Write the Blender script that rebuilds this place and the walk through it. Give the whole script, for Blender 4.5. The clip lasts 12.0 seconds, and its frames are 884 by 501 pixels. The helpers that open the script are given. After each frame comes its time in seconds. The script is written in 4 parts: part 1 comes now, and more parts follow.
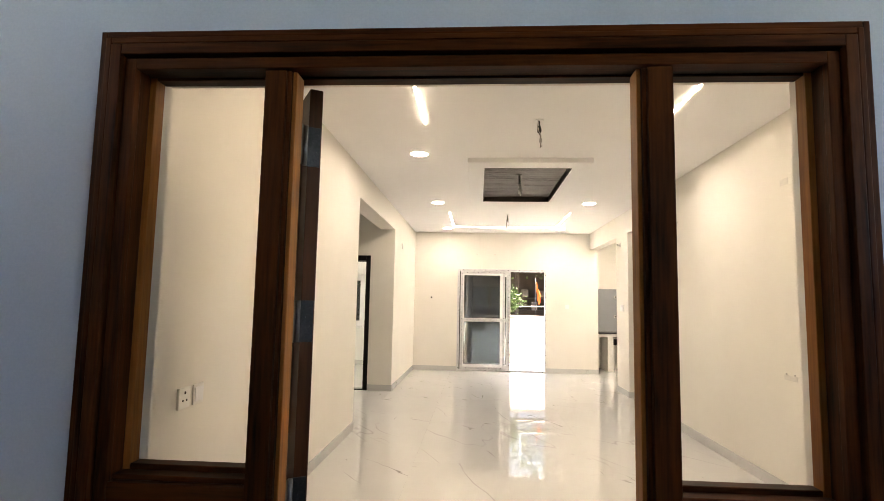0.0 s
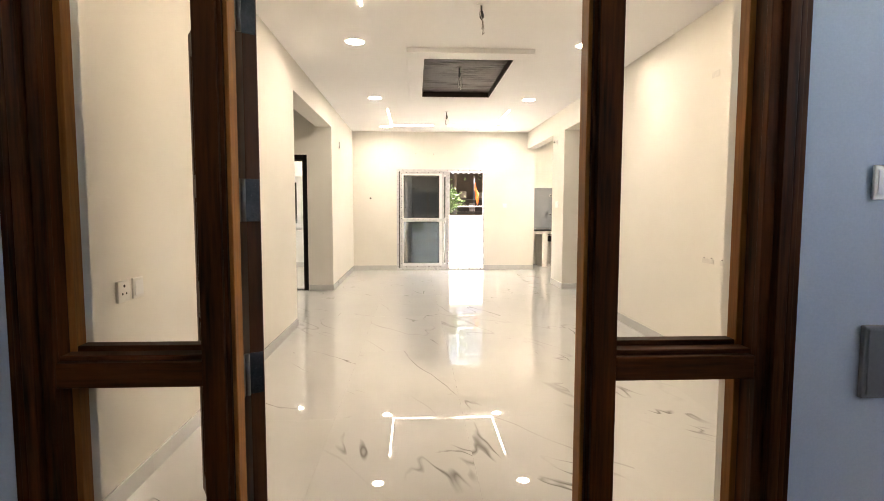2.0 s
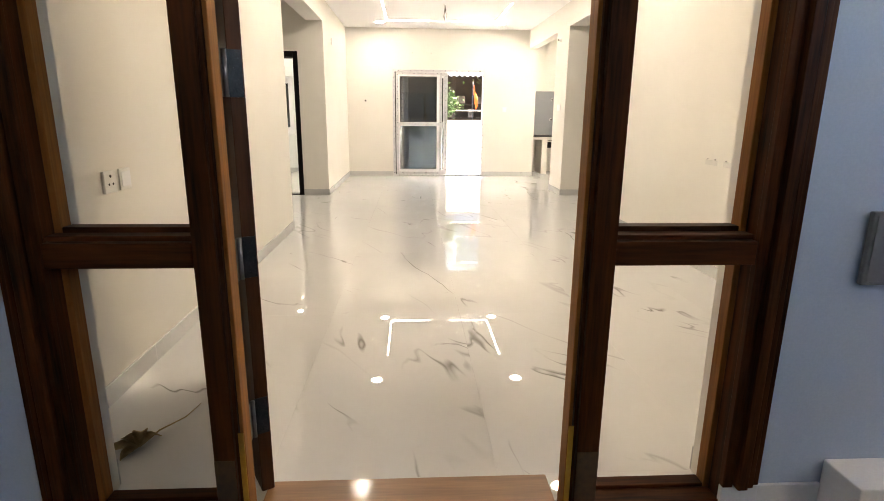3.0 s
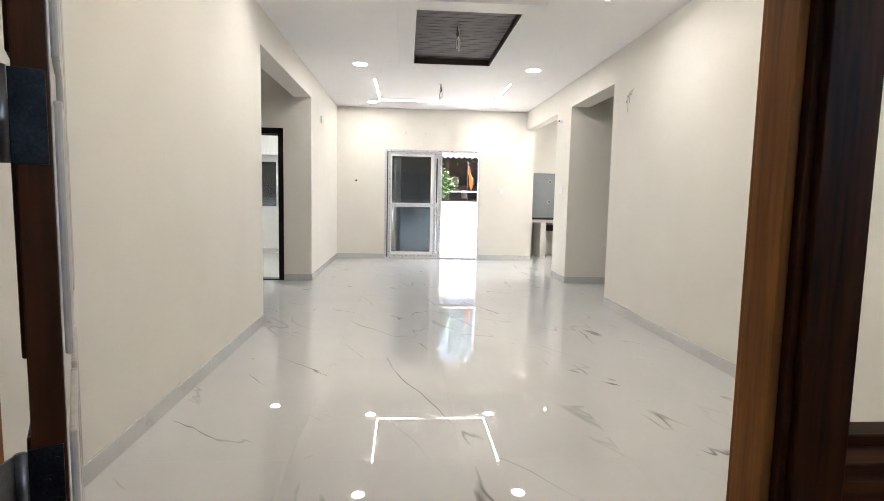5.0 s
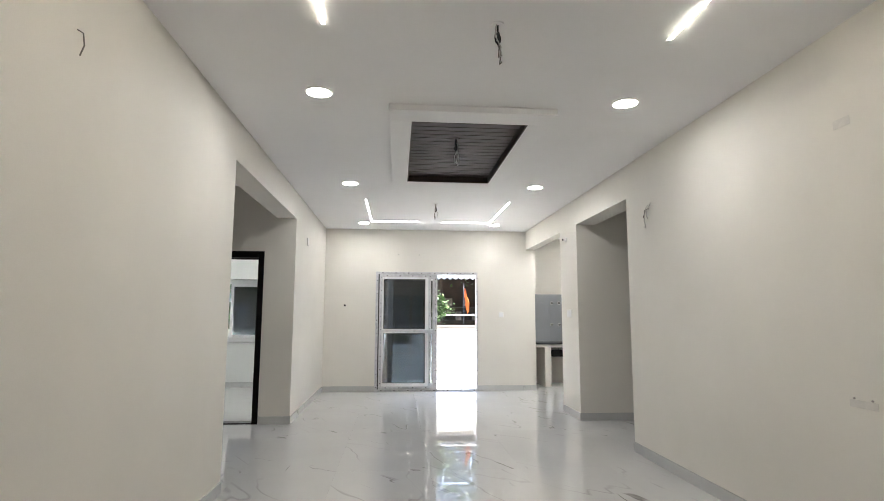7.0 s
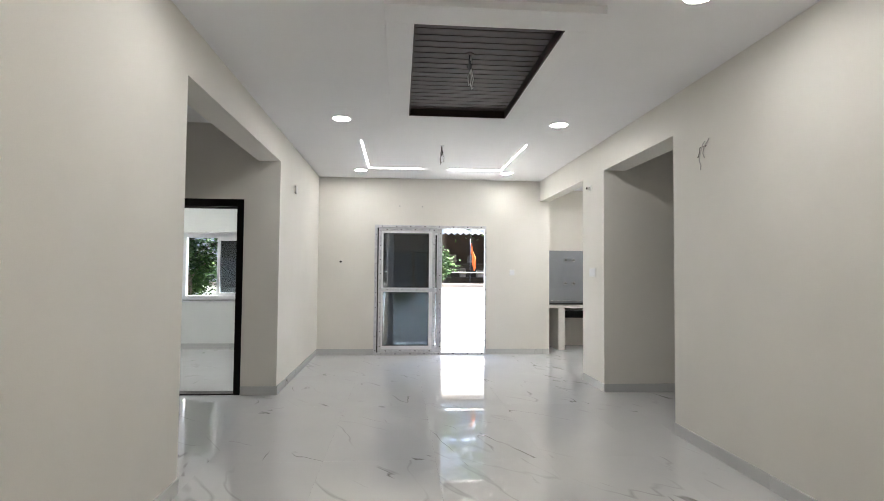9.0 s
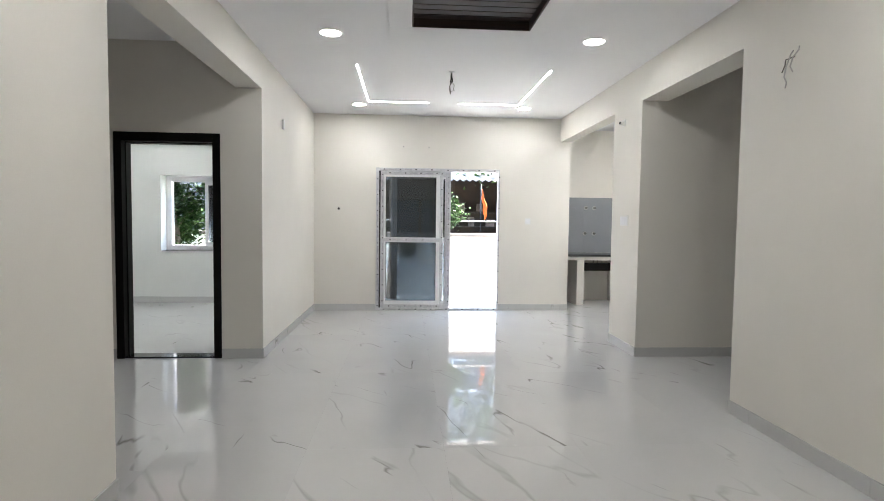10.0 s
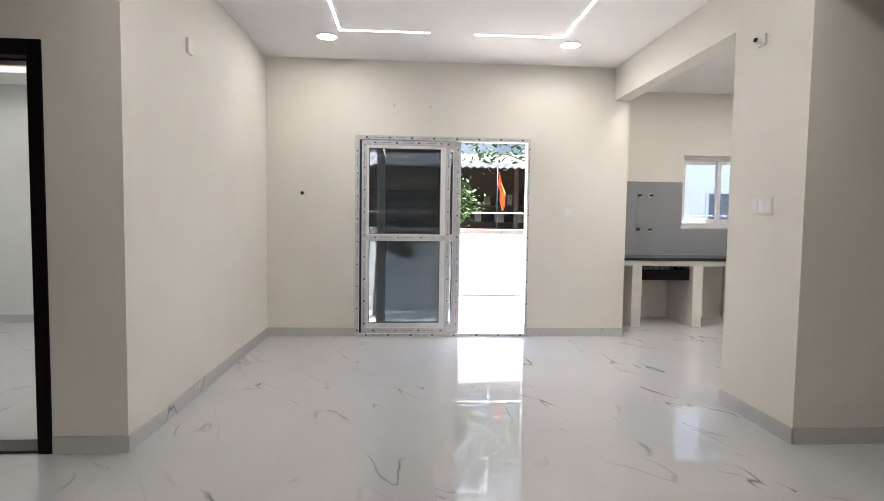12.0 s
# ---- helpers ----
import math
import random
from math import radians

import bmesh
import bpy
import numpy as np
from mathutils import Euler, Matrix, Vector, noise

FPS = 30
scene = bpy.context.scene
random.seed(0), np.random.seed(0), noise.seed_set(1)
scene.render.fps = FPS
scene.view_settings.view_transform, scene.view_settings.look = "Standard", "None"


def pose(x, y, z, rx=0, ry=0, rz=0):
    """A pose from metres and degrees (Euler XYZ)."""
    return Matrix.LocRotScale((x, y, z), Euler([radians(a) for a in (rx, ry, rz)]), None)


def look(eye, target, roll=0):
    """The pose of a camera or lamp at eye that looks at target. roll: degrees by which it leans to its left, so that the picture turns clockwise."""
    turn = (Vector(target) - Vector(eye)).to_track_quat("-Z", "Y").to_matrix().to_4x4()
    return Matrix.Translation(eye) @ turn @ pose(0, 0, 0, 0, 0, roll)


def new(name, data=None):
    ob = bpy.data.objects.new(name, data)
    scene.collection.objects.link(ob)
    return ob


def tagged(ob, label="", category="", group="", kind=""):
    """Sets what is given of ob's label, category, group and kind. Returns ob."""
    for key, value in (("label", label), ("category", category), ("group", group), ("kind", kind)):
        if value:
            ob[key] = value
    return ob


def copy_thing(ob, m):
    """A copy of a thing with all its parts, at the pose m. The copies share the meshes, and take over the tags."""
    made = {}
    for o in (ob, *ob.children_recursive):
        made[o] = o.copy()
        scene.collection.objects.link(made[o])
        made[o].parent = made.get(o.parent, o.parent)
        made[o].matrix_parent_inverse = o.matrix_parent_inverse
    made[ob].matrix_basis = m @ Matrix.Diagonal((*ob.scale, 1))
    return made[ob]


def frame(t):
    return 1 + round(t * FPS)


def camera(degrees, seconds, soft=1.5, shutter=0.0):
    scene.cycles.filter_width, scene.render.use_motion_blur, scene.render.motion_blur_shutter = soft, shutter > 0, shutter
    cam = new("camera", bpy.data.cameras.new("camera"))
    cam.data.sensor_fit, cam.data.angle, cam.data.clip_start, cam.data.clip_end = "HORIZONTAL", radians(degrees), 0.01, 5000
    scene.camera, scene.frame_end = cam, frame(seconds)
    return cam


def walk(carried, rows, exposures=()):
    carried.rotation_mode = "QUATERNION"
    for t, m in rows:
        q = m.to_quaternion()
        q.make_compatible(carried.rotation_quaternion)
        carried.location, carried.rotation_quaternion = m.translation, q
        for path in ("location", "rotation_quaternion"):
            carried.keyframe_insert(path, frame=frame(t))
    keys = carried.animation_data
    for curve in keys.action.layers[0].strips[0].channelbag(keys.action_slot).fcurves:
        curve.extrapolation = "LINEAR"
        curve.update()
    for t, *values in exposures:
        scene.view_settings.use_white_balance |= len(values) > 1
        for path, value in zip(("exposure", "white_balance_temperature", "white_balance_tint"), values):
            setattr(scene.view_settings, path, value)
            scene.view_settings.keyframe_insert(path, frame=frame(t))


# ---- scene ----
cam = camera(78.3, 12.0, soft=0.9)
EXPOSURES = [(0.0, 4.71, 8300, 14), (2.7, 4.90, 8100, 13), (4.3, 4.83, 7000, 11), (5.5, 4.35, 6430, 10), (6.7, 4.13, 6350, 9), (8.5, 3.92, 6280, 9), (9.3, 4.04, 6280, 9), (10.0, 4.06, 6200, 9), (12.0, 3.86, 6550, 12)]
PATH = [
    (0, (-0.412, 0.943, 1.384), (-0.545, 2.93, 1.578), 1.1),
    (0.5, (-0.429, 0.915, 1.385), (-0.398, 2.896, 1.658), 0.7),
    (1, (-0.439, 0.929, 1.377), (-0.345, 2.912, 1.612), 0.5),
    (1.5, (-0.447, 0.942, 1.343), (-0.339, 2.938, 1.408), 0.2),
    (2, (-0.449, 0.939, 1.302), (-0.351, 2.93, 1.147), 0.1),
    (2.5, (-0.448, 0.947, 1.252), (-0.346, 2.904, 0.852), 0.3),
    (2.7, (-0.448, 0.958, 1.229), (-0.342, 2.896, 0.748), 0.4),
    (4.3, (-0.415, 1.384, 1.206), (-0.315, 3.339, 0.795), 1.1),
    (4.5, (-0.412, 1.497, 1.215), (-0.310, 3.465, 0.874), 1.2),
    (4.8, (-0.42, 1.668, 1.219), (-0.300, 3.648, 0.965), 1.2),
    (5, (-0.430, 1.785, 1.232), (-0.293, 3.771, 1.034), 1.2),
    (5.5, (-0.456, 1.977, 1.268), (-0.288, 3.968, 1.18), 0.7),
    (6, (-0.47, 2.118, 1.28), (-0.304, 4.111, 1.242), 0.6),
    (6.5, (-0.459, 2.299, 1.282), (-0.303, 4.292, 1.358), 0.4),
    (8.3, (-0.443, 3.18, 1.447), (-0.256, 5.097, 1.985), -0.2),
    (8.5, (-0.451, 3.219, 1.398), (-0.265, 5.17, 1.793), 0.0),
    (9, (-0.425, 3.476, 1.346), (-0.27, 5.468, 1.427), 0.5),
    (9.5, (-0.379, 3.827, 1.35), (-0.259, 5.823, 1.29), 0.8),
    (10, (-0.382, 4.303, 1.329), (-0.251, 6.296, 1.224), 0.7),
    (10.5, (-0.336, 4.856, 1.306), (-0.204, 6.848, 1.191), 0.7),
    (11, (-0.321, 5.428, 1.28), (-0.191, 7.42, 1.163), 0.8),
    (11.5, (-0.297, 6.043, 1.269), (-0.172, 8.036, 1.153), 0.8),
    (12, (-0.29, 6.66, 1.258), (-0.161, 8.653, 1.142), 0.8),
]
walk(cam, [(t, look(eye, target, roll)) for t, eye, target, roll in PATH], exposures=EXPOSURES)

# ---- world, sun ----
world = bpy.data.worlds.new("sky")
scene.world = world
world.use_nodes = True
wn = world.node_tree.nodes
sky = wn.new("ShaderNodeTexSky")
sky.sky_type, sky.sun_disc = "NISHITA", False
SUN_EL, SUN_AZ = radians(70), radians(75)
sky.sun_elevation, sky.sun_rotation = SUN_EL, SUN_AZ
wn["Background"].inputs["Strength"].default_value = 0.15
world.node_tree.links.new(sky.outputs[0], wn["Background"].inputs["Color"])
sun_data = bpy.data.lights.new("sun", "SUN")
sun_data.energy, sun_data.angle, sun_data.color = 5.0, radians(0.5), (1.0, 0.95, 0.87)
sun = new("sun", sun_data)
sun_way = Vector((math.sin(SUN_AZ) * math.cos(SUN_EL), math.cos(SUN_AZ) * math.cos(SUN_EL), math.sin(SUN_EL)))
sun.matrix_world = look(sun_way * 40, (0, 0, 0))
DOWNLIGHT, STRIP, STRIP_NEAR = 9.0, 1.7, 3.7


# ---- materials ----
def nodes_of(m):
    m.use_nodes = True
    return m.node_tree.nodes, m.node_tree.links, m.node_tree.nodes["Principled BSDF"]


def surface(name, dark, light, rough=0.5, metal=0.0, scale=6.0, fine=90.0, bump=0.1, rough_var=0.08, coat=0.0, stretch=(1, 1, 1), space="Object", detail=6.0):
    """Two-scale mottled surface between two colours, with fine relief."""
    m = bpy.data.materials.new(name)
    n, l, b = nodes_of(m)
    co = n.new("ShaderNodeTexCoord")
    mp = n.new("ShaderNodeMapping")
    mp.inputs["Scale"].default_value = stretch
    l.new(co.outputs[space], mp.inputs["Vector"])
    big = n.new("ShaderNodeTexNoise")
    big.inputs["Scale"].default_value, big.inputs["Detail"].default_value = scale, detail
    small = n.new("ShaderNodeTexNoise")
    small.inputs["Scale"].default_value, small.inputs["Detail"].default_value = fine, 3.0
    for t in (big, small):
        l.new(mp.outputs[0], t.inputs["Vector"])
    mixf = n.new("ShaderNodeMath")
    mixf.operation = "MULTIPLY_ADD"
    l.new(small.outputs["Fac"], mixf.inputs[0])
    mixf.inputs[1].default_value = 0.35
    scaled = n.new("ShaderNodeMath")
    scaled.operation = "MULTIPLY"
    l.new(big.outputs["Fac"], scaled.inputs[0])
    scaled.inputs[1].default_value = 0.65
    l.new(scaled.outputs[0], mixf.inputs[2])
    ramp = n.new("ShaderNodeValToRGB")
    ramp.color_ramp.elements[0].position, ramp.color_ramp.elements[1].position = 0.32, 0.68
    ramp.color_ramp.elements[0].color, ramp.color_ramp.elements[1].color = (*dark, 1), (*light, 1)
    l.new(mixf.outputs[0], ramp.inputs[0])
    l.new(ramp.outputs[0], b.inputs["Base Color"])
    rr = n.new("ShaderNodeMapRange")
    rr.inputs["To Min"].default_value, rr.inputs["To Max"].default_value = max(0.0, rough - rough_var), min(1.0, rough + rough_var)
    l.new(big.outputs["Fac"], rr.inputs["Value"])
    l.new(rr.outputs[0], b.inputs["Roughness"])
    b.inputs["Metallic"].default_value = metal
    b.inputs["Coat Weight"].default_value = coat
    b.inputs["Coat Roughness"].default_value = 0.08
    if bump:
        bp = n.new("ShaderNodeBump")
        bp.inputs["Strength"].default_value, bp.inputs["Distance"].default_value = bump, 0.004
        l.new(mixf.outputs[0], bp.inputs["Height"])
        l.new(bp.outputs[0], b.inputs["Normal"])
    return m


def wood(name, dark, light, along, rough=0.35, coat=0.3, grain=1.0):
    """Grained wood, grain running along the given axis (0, 1 or 2)."""
    st = [14.0 * grain] * 3
    st[along] = 0.9
    return surface(name, dark, light, rough, scale=1.6, fine=9.0, bump=0.12, coat=coat, stretch=tuple(st), detail=8.0)


def glow(name, colour, strength):
    m = bpy.data.materials.new(name)
    n, l, b = nodes_of(m)
    b.inputs["Base Color"].default_value = (0.9, 0.9, 0.9, 1)
    b.inputs["Emission Color"].default_value = (*colour, 1)
    b.inputs["Emission Strength"].default_value = strength
    return m


def glass(name, tint, haze=0.0):
    """Clear or tinted sheet with a mirror gloss, and a thin pale veil that lightens the pane."""
    m = bpy.data.materials.new(name)
    m.use_nodes = True
    n, l = m.node_tree.nodes, m.node_tree.links
    n.remove(n["Principled BSDF"])
    tr = n.new("ShaderNodeBsdfTransparent")
    tr.inputs["Color"].default_value = (*tint, 1)
    gl = n.new("ShaderNodeBsdfGlossy")
    gl.inputs["Roughness"].default_value = 0.02
    fr = n.new("ShaderNodeFresnel")
    fr.inputs["IOR"].default_value = 1.45
    mx = n.new("ShaderNodeMixShader")
    l.new(fr.outputs[0], mx.inputs[0])
    veil = n.new("ShaderNodeBsdfDiffuse")
    veil.inputs["Color"].default_value = (0.78, 0.78, 0.74, 1)
    sheet = n.new("ShaderNodeMixShader")
    sheet.inputs[0].default_value = haze
    l.new(tr.outputs[0], sheet.inputs[1])
    l.new(veil.outputs[0], sheet.inputs[2])
    l.new(sheet.outputs[0], mx.inputs[1])
    l.new(gl.outputs[0], mx.inputs[2])
    l.new(mx.outputs[0], n["Material Output"].inputs["Surface"])
    return m


def marble(name, base, vein, rough, per_piece, amount=1.0):
    """Polished white stone-look porcelain with short grey veins."""
    m = bpy.data.materials.new(name)
    n, l, b = nodes_of(m)
    geo = n.new("ShaderNodeNewGeometry")
    src = geo.outputs["Position"]
    if per_piece:
        info = n.new("ShaderNodeObjectInfo")
        off = n.new("ShaderNodeVectorMath")
        off.operation = "SCALE"
        comb = n.new("ShaderNodeCombineXYZ")
        comb.inputs[0].default_value, comb.inputs[1].default_value, comb.inputs[2].default_value = 31.0, 17.0, 9.0
        l.new(comb.outputs[0], off.inputs[0])
        l.new(info.outputs["Random"], off.inputs["Scale"])
        add = n.new("ShaderNodeVectorMath")
        l.new(src, add.inputs[0])
        l.new(off.outputs[0], add.inputs[1])
        src = add.outputs[0]

    def veins(scale, width, mask_scale, lo, hi, turn, strength=1.0):
        mp = n.new("ShaderNodeMapping")
        mp.inputs["Rotation"].default_value = (0, 0, turn)
        l.new(src, mp.inputs["Vector"])
        stretch = n.new("ShaderNodeVectorMath")
        stretch.operation = "MULTIPLY"
        stretch.inputs[1].default_value = (0.55, 2.1, 1.0)
        l.new(mp.outputs[0], stretch.inputs[0])
        t = n.new("ShaderNodeTexNoise")
        t.inputs["Scale"].default_value, t.inputs["Detail"].default_value, t.inputs["Roughness"].default_value, t.inputs["Distortion"].default_value = scale, 3.6, 0.47, 0.0
        l.new(stretch.outputs[0], t.inputs["Vector"])
        d = n.new("ShaderNodeMath")
        d.operation = "SUBTRACT"
        l.new(t.outputs["Fac"], d.inputs[0])
        d.inputs[1].default_value = 0.5
        a = n.new("ShaderNodeMath")
        a.operation = "ABSOLUTE"
        l.new(d.outputs[0], a.inputs[0])
        r = n.new("ShaderNodeMapRange")
        r.inputs["From Min"].default_value, r.inputs["From Max"].default_value = 0.0, width
        r.inputs["To Min"].default_value, r.inputs["To Max"].default_value = strength, 0.0
        l.new(a.outputs[0], r.inputs["Value"])
        k = n.new("ShaderNodeTexNoise")
        k.inputs["Scale"].default_value, k.inputs["Detail"].default_value = mask_scale, 1.5
        l.new(src, k.inputs["Vector"])
        kr = n.new("ShaderNodeMapRange")
        kr.inputs["From Min"].default_value, kr.inputs["From Max"].default_value = lo, hi
        l.new(k.outputs["Fac"], kr.inputs["Value"])
        mul = n.new("ShaderNodeMath")
        mul.operation = "MULTIPLY"
        l.new(r.outputs[0], mul.inputs[0])
        l.new(kr.outputs[0], mul.inputs[1])
        return mul.outputs[0]

    v1 = veins(0.80, 0.0075, 1.7, 0.56, 0.665, 1.30)
    v2 = veins(1.05, 0.0060, 2.0, 0.57, 0.675, 0.80)
    v3 = veins(0.62, 0.0075, 1.3, 0.50, 0.66, 1.05, 0.40)
    top = n.new("ShaderNodeMath")
    top.operation = "MAXIMUM"
    l.new(v1, top.inputs[0])
    l.new(v2, top.inputs[1])
    both = n.new("ShaderNodeMath")
    both.operation = "MAXIMUM"
    l.new(top.outputs[0], both.inputs[0])
    l.new(v3, both.inputs[1])
    top = both
    cloud = n.new("ShaderNodeTexNoise")
    cloud.inputs["Scale"].default_value, cloud.inputs["Detail"].default_value = 1.3, 5.0
    l.new(src, cloud.inputs["Vector"])
    ramp = n.new("ShaderNodeValToRGB")
    ramp.color_ramp.elements[0].position, ramp.color_ramp.elements[1].position = 0.3, 0.62
    ramp.color_ramp.elements[0].color = (*(c * 0.95 for c in base), 1)
    ramp.color_ramp.elements[1].color = (*base, 1)
    l.new(cloud.outputs["Fac"], ramp.inputs[0])
    mix = n.new("ShaderNodeMixRGB")
    gain = n.new("ShaderNodeMath")
    gain.operation = "MULTIPLY"
    gain.inputs[1].default_value = amount
    l.new(top.outputs[0], gain.inputs[0])
    l.new(gain.outputs[0], mix.inputs[0])
    l.new(ramp.outputs[0], mix.inputs[1])
    mix.inputs[2].default_value = (*vein, 1)
    l.new(mix.outputs[0], b.inputs["Base Color"])
    rv = n.new("ShaderNodeMapRange")
    rv.inputs["To Min"].default_value, rv.inputs["To Max"].default_value = rough * 0.6, rough * 1.5
    l.new(cloud.outputs["Fac"], rv.inputs["Value"])
    l.new(rv.outputs[0], b.inputs["Roughness"])
    wob = n.new("ShaderNodeTexNoise")
    wob.inputs["Scale"].default_value, wob.inputs["Detail"].default_value = 7.0, 1.0
    l.new(src, wob.inputs["Vector"])
    bp = n.new("ShaderNodeBump")
    bp.inputs["Strength"].default_value, bp.inputs["Distance"].default_value = 0.003, 0.004
    b.inputs["IOR"].default_value = 1.75
    l.new(wob.outputs["Fac"], bp.inputs["Height"])
    l.new(bp.outputs[0], b.inputs["Normal"])
    return m


M_CREAM = surface("cream wall paint", (0.70, 0.672, 0.615), (0.76, 0.732, 0.675), 0.62, scale=1.4, fine=160, bump=0.06)
M_WHITE = surface("white ceiling paint", (0.80, 0.795, 0.80), (0.85, 0.845, 0.85), 0.7, scale=1.1, fine=140, bump=0.05)
M_BEDWALL = surface("pale bedroom paint", (0.68, 0.70, 0.68), (0.74, 0.755, 0.735), 0.6, scale=1.3, fine=150, bump=0.05)
M_BLUEGREY = surface("blue-grey lobby paint", (0.30, 0.37, 0.47), (0.36, 0.43, 0.53), 0.6, scale=1.2, fine=150, bump=0.08)
M_FLOOR = marble("polished marble-look tile", (0.58, 0.58, 0.575), (0.185, 0.175, 0.16), 0.0, True, 0.95)
M_SKIRT = marble("marble skirting", (0.55, 0.55, 0.545), (0.16, 0.155, 0.15), 0.14, True, 0.9)
M_GROUT = surface("pale grout", (0.62, 0.62, 0.61), (0.70, 0.70, 0.69), 0.7, scale=20)
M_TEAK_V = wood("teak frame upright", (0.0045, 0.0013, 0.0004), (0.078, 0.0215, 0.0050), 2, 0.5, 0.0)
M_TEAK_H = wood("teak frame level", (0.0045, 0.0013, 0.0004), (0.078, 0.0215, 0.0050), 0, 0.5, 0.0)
for m_ in (M_TEAK_V, M_TEAK_H):
    m_.node_tree.nodes["Principled BSDF"].inputs["Specular IOR Level"].default_value = 0.06
# lit copy of the frame teak, for faces turned to the bright hall
M_TEAK_LIT = wood("lit teak rebate", (0.12, 0.040, 0.009), (0.30, 0.115, 0.028), 2, 0.5, 0.0)
M_TEAK_LIT.node_tree.nodes["Principled BSDF"].inputs["Specular IOR Level"].default_value = 0.1
M_TEAK_SILL = wood("worn threshold teak", (0.16, 0.075, 0.028), (0.30, 0.15, 0.06), 0, 0.4, 0.2)
M_LEAF = wood("varnished door leaf", (0.03, 0.010, 0.0035), (0.085, 0.029, 0.009), 2, 0.45, 0.0)
M_LEAF.node_tree.nodes["Principled BSDF"].inputs["Specular IOR Level"].default_value = 0.12
M_DOORFILM = surface("milky film on the door", (0.42, 0.38, 0.34), (0.56, 0.52, 0.47), 0.4, scale=7, fine=60, bump=0.25, stretch=(1, 1, 0.4))
# near-black colour that carries the shade inside grooves
M_LEAFDARK = surface("dark groove shade", (0.012, 0.006, 0.004), (0.028, 0.013, 0.008), 0.5)
M_CEILWOOD = wood("dark stained ceiling plank", (0.013, 0.0065, 0.005), (0.034, 0.017, 0.0125), 0, 0.6, 0.0)
M_BLACKFRAME = surface("black-brown painted frame", (0.0035, 0.003, 0.003), (0.008, 0.0065, 0.006), 0.45, scale=5, fine=120, bump=0.06)
M_BLACKFRAME.node_tree.nodes["Principled BSDF"].inputs["Specular IOR Level"].default_value = 0.1
M_DARKDOOR = wood("dark veneer door", (0.012, 0.009, 0.007), (0.035, 0.024, 0.018), 2, 0.25, 0.5)
M_TURMERIC = surface("dried turmeric", (0.26, 0.12, 0.008), (0.42, 0.21, 0.02), 0.8, scale=9, fine=80, bump=0.3)
M_TURMERIC_OLD = surface("faded turmeric", (0.020, 0.008, 0.002), (0.075, 0.034, 0.006), 0.7, scale=7, fine=60, bump=0.2)
M_DRYLEAF = surface("dry brown leaf", (0.20, 0.14, 0.06), (0.36, 0.27, 0.14), 0.85, scale=30, fine=160, bump=0.3)
M_PINKTRIM = surface("reddish trim", (0.34, 0.17, 0.13), (0.46, 0.25, 0.20), 0.5)
M_STEEL = surface("brushed steel", (0.42, 0.42, 0.43), (0.60, 0.60, 0.61), 0.32, 1.0, scale=20, fine=200, bump=0.05)
M_STEELMID = surface("dull steel", (0.10, 0.10, 0.10), (0.20, 0.20, 0.205), 0.36, 1.0, scale=20, fine=200, bump=0.05)
M_STEELDARK = surface("tarnished steel", (0.015, 0.016, 0.018), (0.055, 0.058, 0.063), 0.42, 1.0, scale=20, fine=200, bump=0.05)
M_UPVC = surface("white window profile", (0.74, 0.74, 0.75), (0.80, 0.80, 0.81), 0.35, scale=9, fine=120, bump=0.03)
M_FILM = surface("cloudy protective film", (0.46, 0.46, 0.48), (0.64, 0.63, 0.65), 0.42, scale=26, fine=120, bump=0.2)
M_INK = surface("film print ink", (0.05, 0.05, 0.06), (0.10, 0.09, 0.10), 0.6)
M_INKPALE = surface("faded film print", (0.26, 0.26, 0.28), (0.33, 0.33, 0.35), 0.6)
M_GASKET = surface("black rubber gasket", (0.015, 0.015, 0.017), (0.03, 0.03, 0.032), 0.6)
M_TINT = glass("tinted glass", (0.40, 0.43, 0.455), 0.03)
M_BLUEPANE = glass("pale blue glass", (0.44, 0.47, 0.51))
M_PLASTIC = surface("ivory switch plastic", (0.72, 0.71, 0.68), (0.78, 0.77, 0.74), 0.35, scale=30)
M_DARKHOLE = surface("dark hollow", (0.01, 0.01, 0.01), (0.025, 0.022, 0.02), 0.8)
M_WIREG = surface("grey wire sheath", (0.10, 0.09, 0.08), (0.20, 0.18, 0.16), 0.5, scale=40)
M_WIREW = surface("pale wire sheath", (0.36, 0.34, 0.31), (0.52, 0.50, 0.47), 0.5, scale=40)
M_PATCH = surface("raw plaster patch", (0.61, 0.59, 0.55), (0.70, 0.675, 0.63), 0.85, scale=26, fine=200, bump=0.3)
M_GRANITE = surface("black granite", (0.008, 0.008, 0.009), (0.035, 0.035, 0.037), 0.09, scale=60, fine=260, bump=0.0, rough_var=0.04)
M_GRANITE.node_tree.nodes["Principled BSDF"].inputs["Specular IOR Level"].default_value = 0.3
M_DADO = marble("grey kitchen tile", (0.25, 0.265, 0.29), (0.33, 0.345, 0.37), 0.12, True, 0.5)
M_CONCRETE = surface("painted cement", (0.60, 0.58, 0.54), (0.70, 0.68, 0.64), 0.75, scale=5, fine=120, bump=0.2)
M_GREYBOX = surface("grey metal paint", (0.10, 0.105, 0.115), (0.145, 0.15, 0.16), 0.5, scale=5)
M_WHITESTONE = surface("white stone ledge", (0.58, 0.59, 0.60), (0.68, 0.69, 0.70), 0.35, scale=6)
M_COPING = surface("bare cement coping", (0.17, 0.145, 0.13), (0.25, 0.215, 0.195), 0.85, scale=5, fine=60, bump=0.3)
M_YARD = surface("white yard paint", (0.74, 0.74, 0.73), (0.82, 0.82, 0.81), 0.7, scale=2.5, fine=60, bump=0.2)
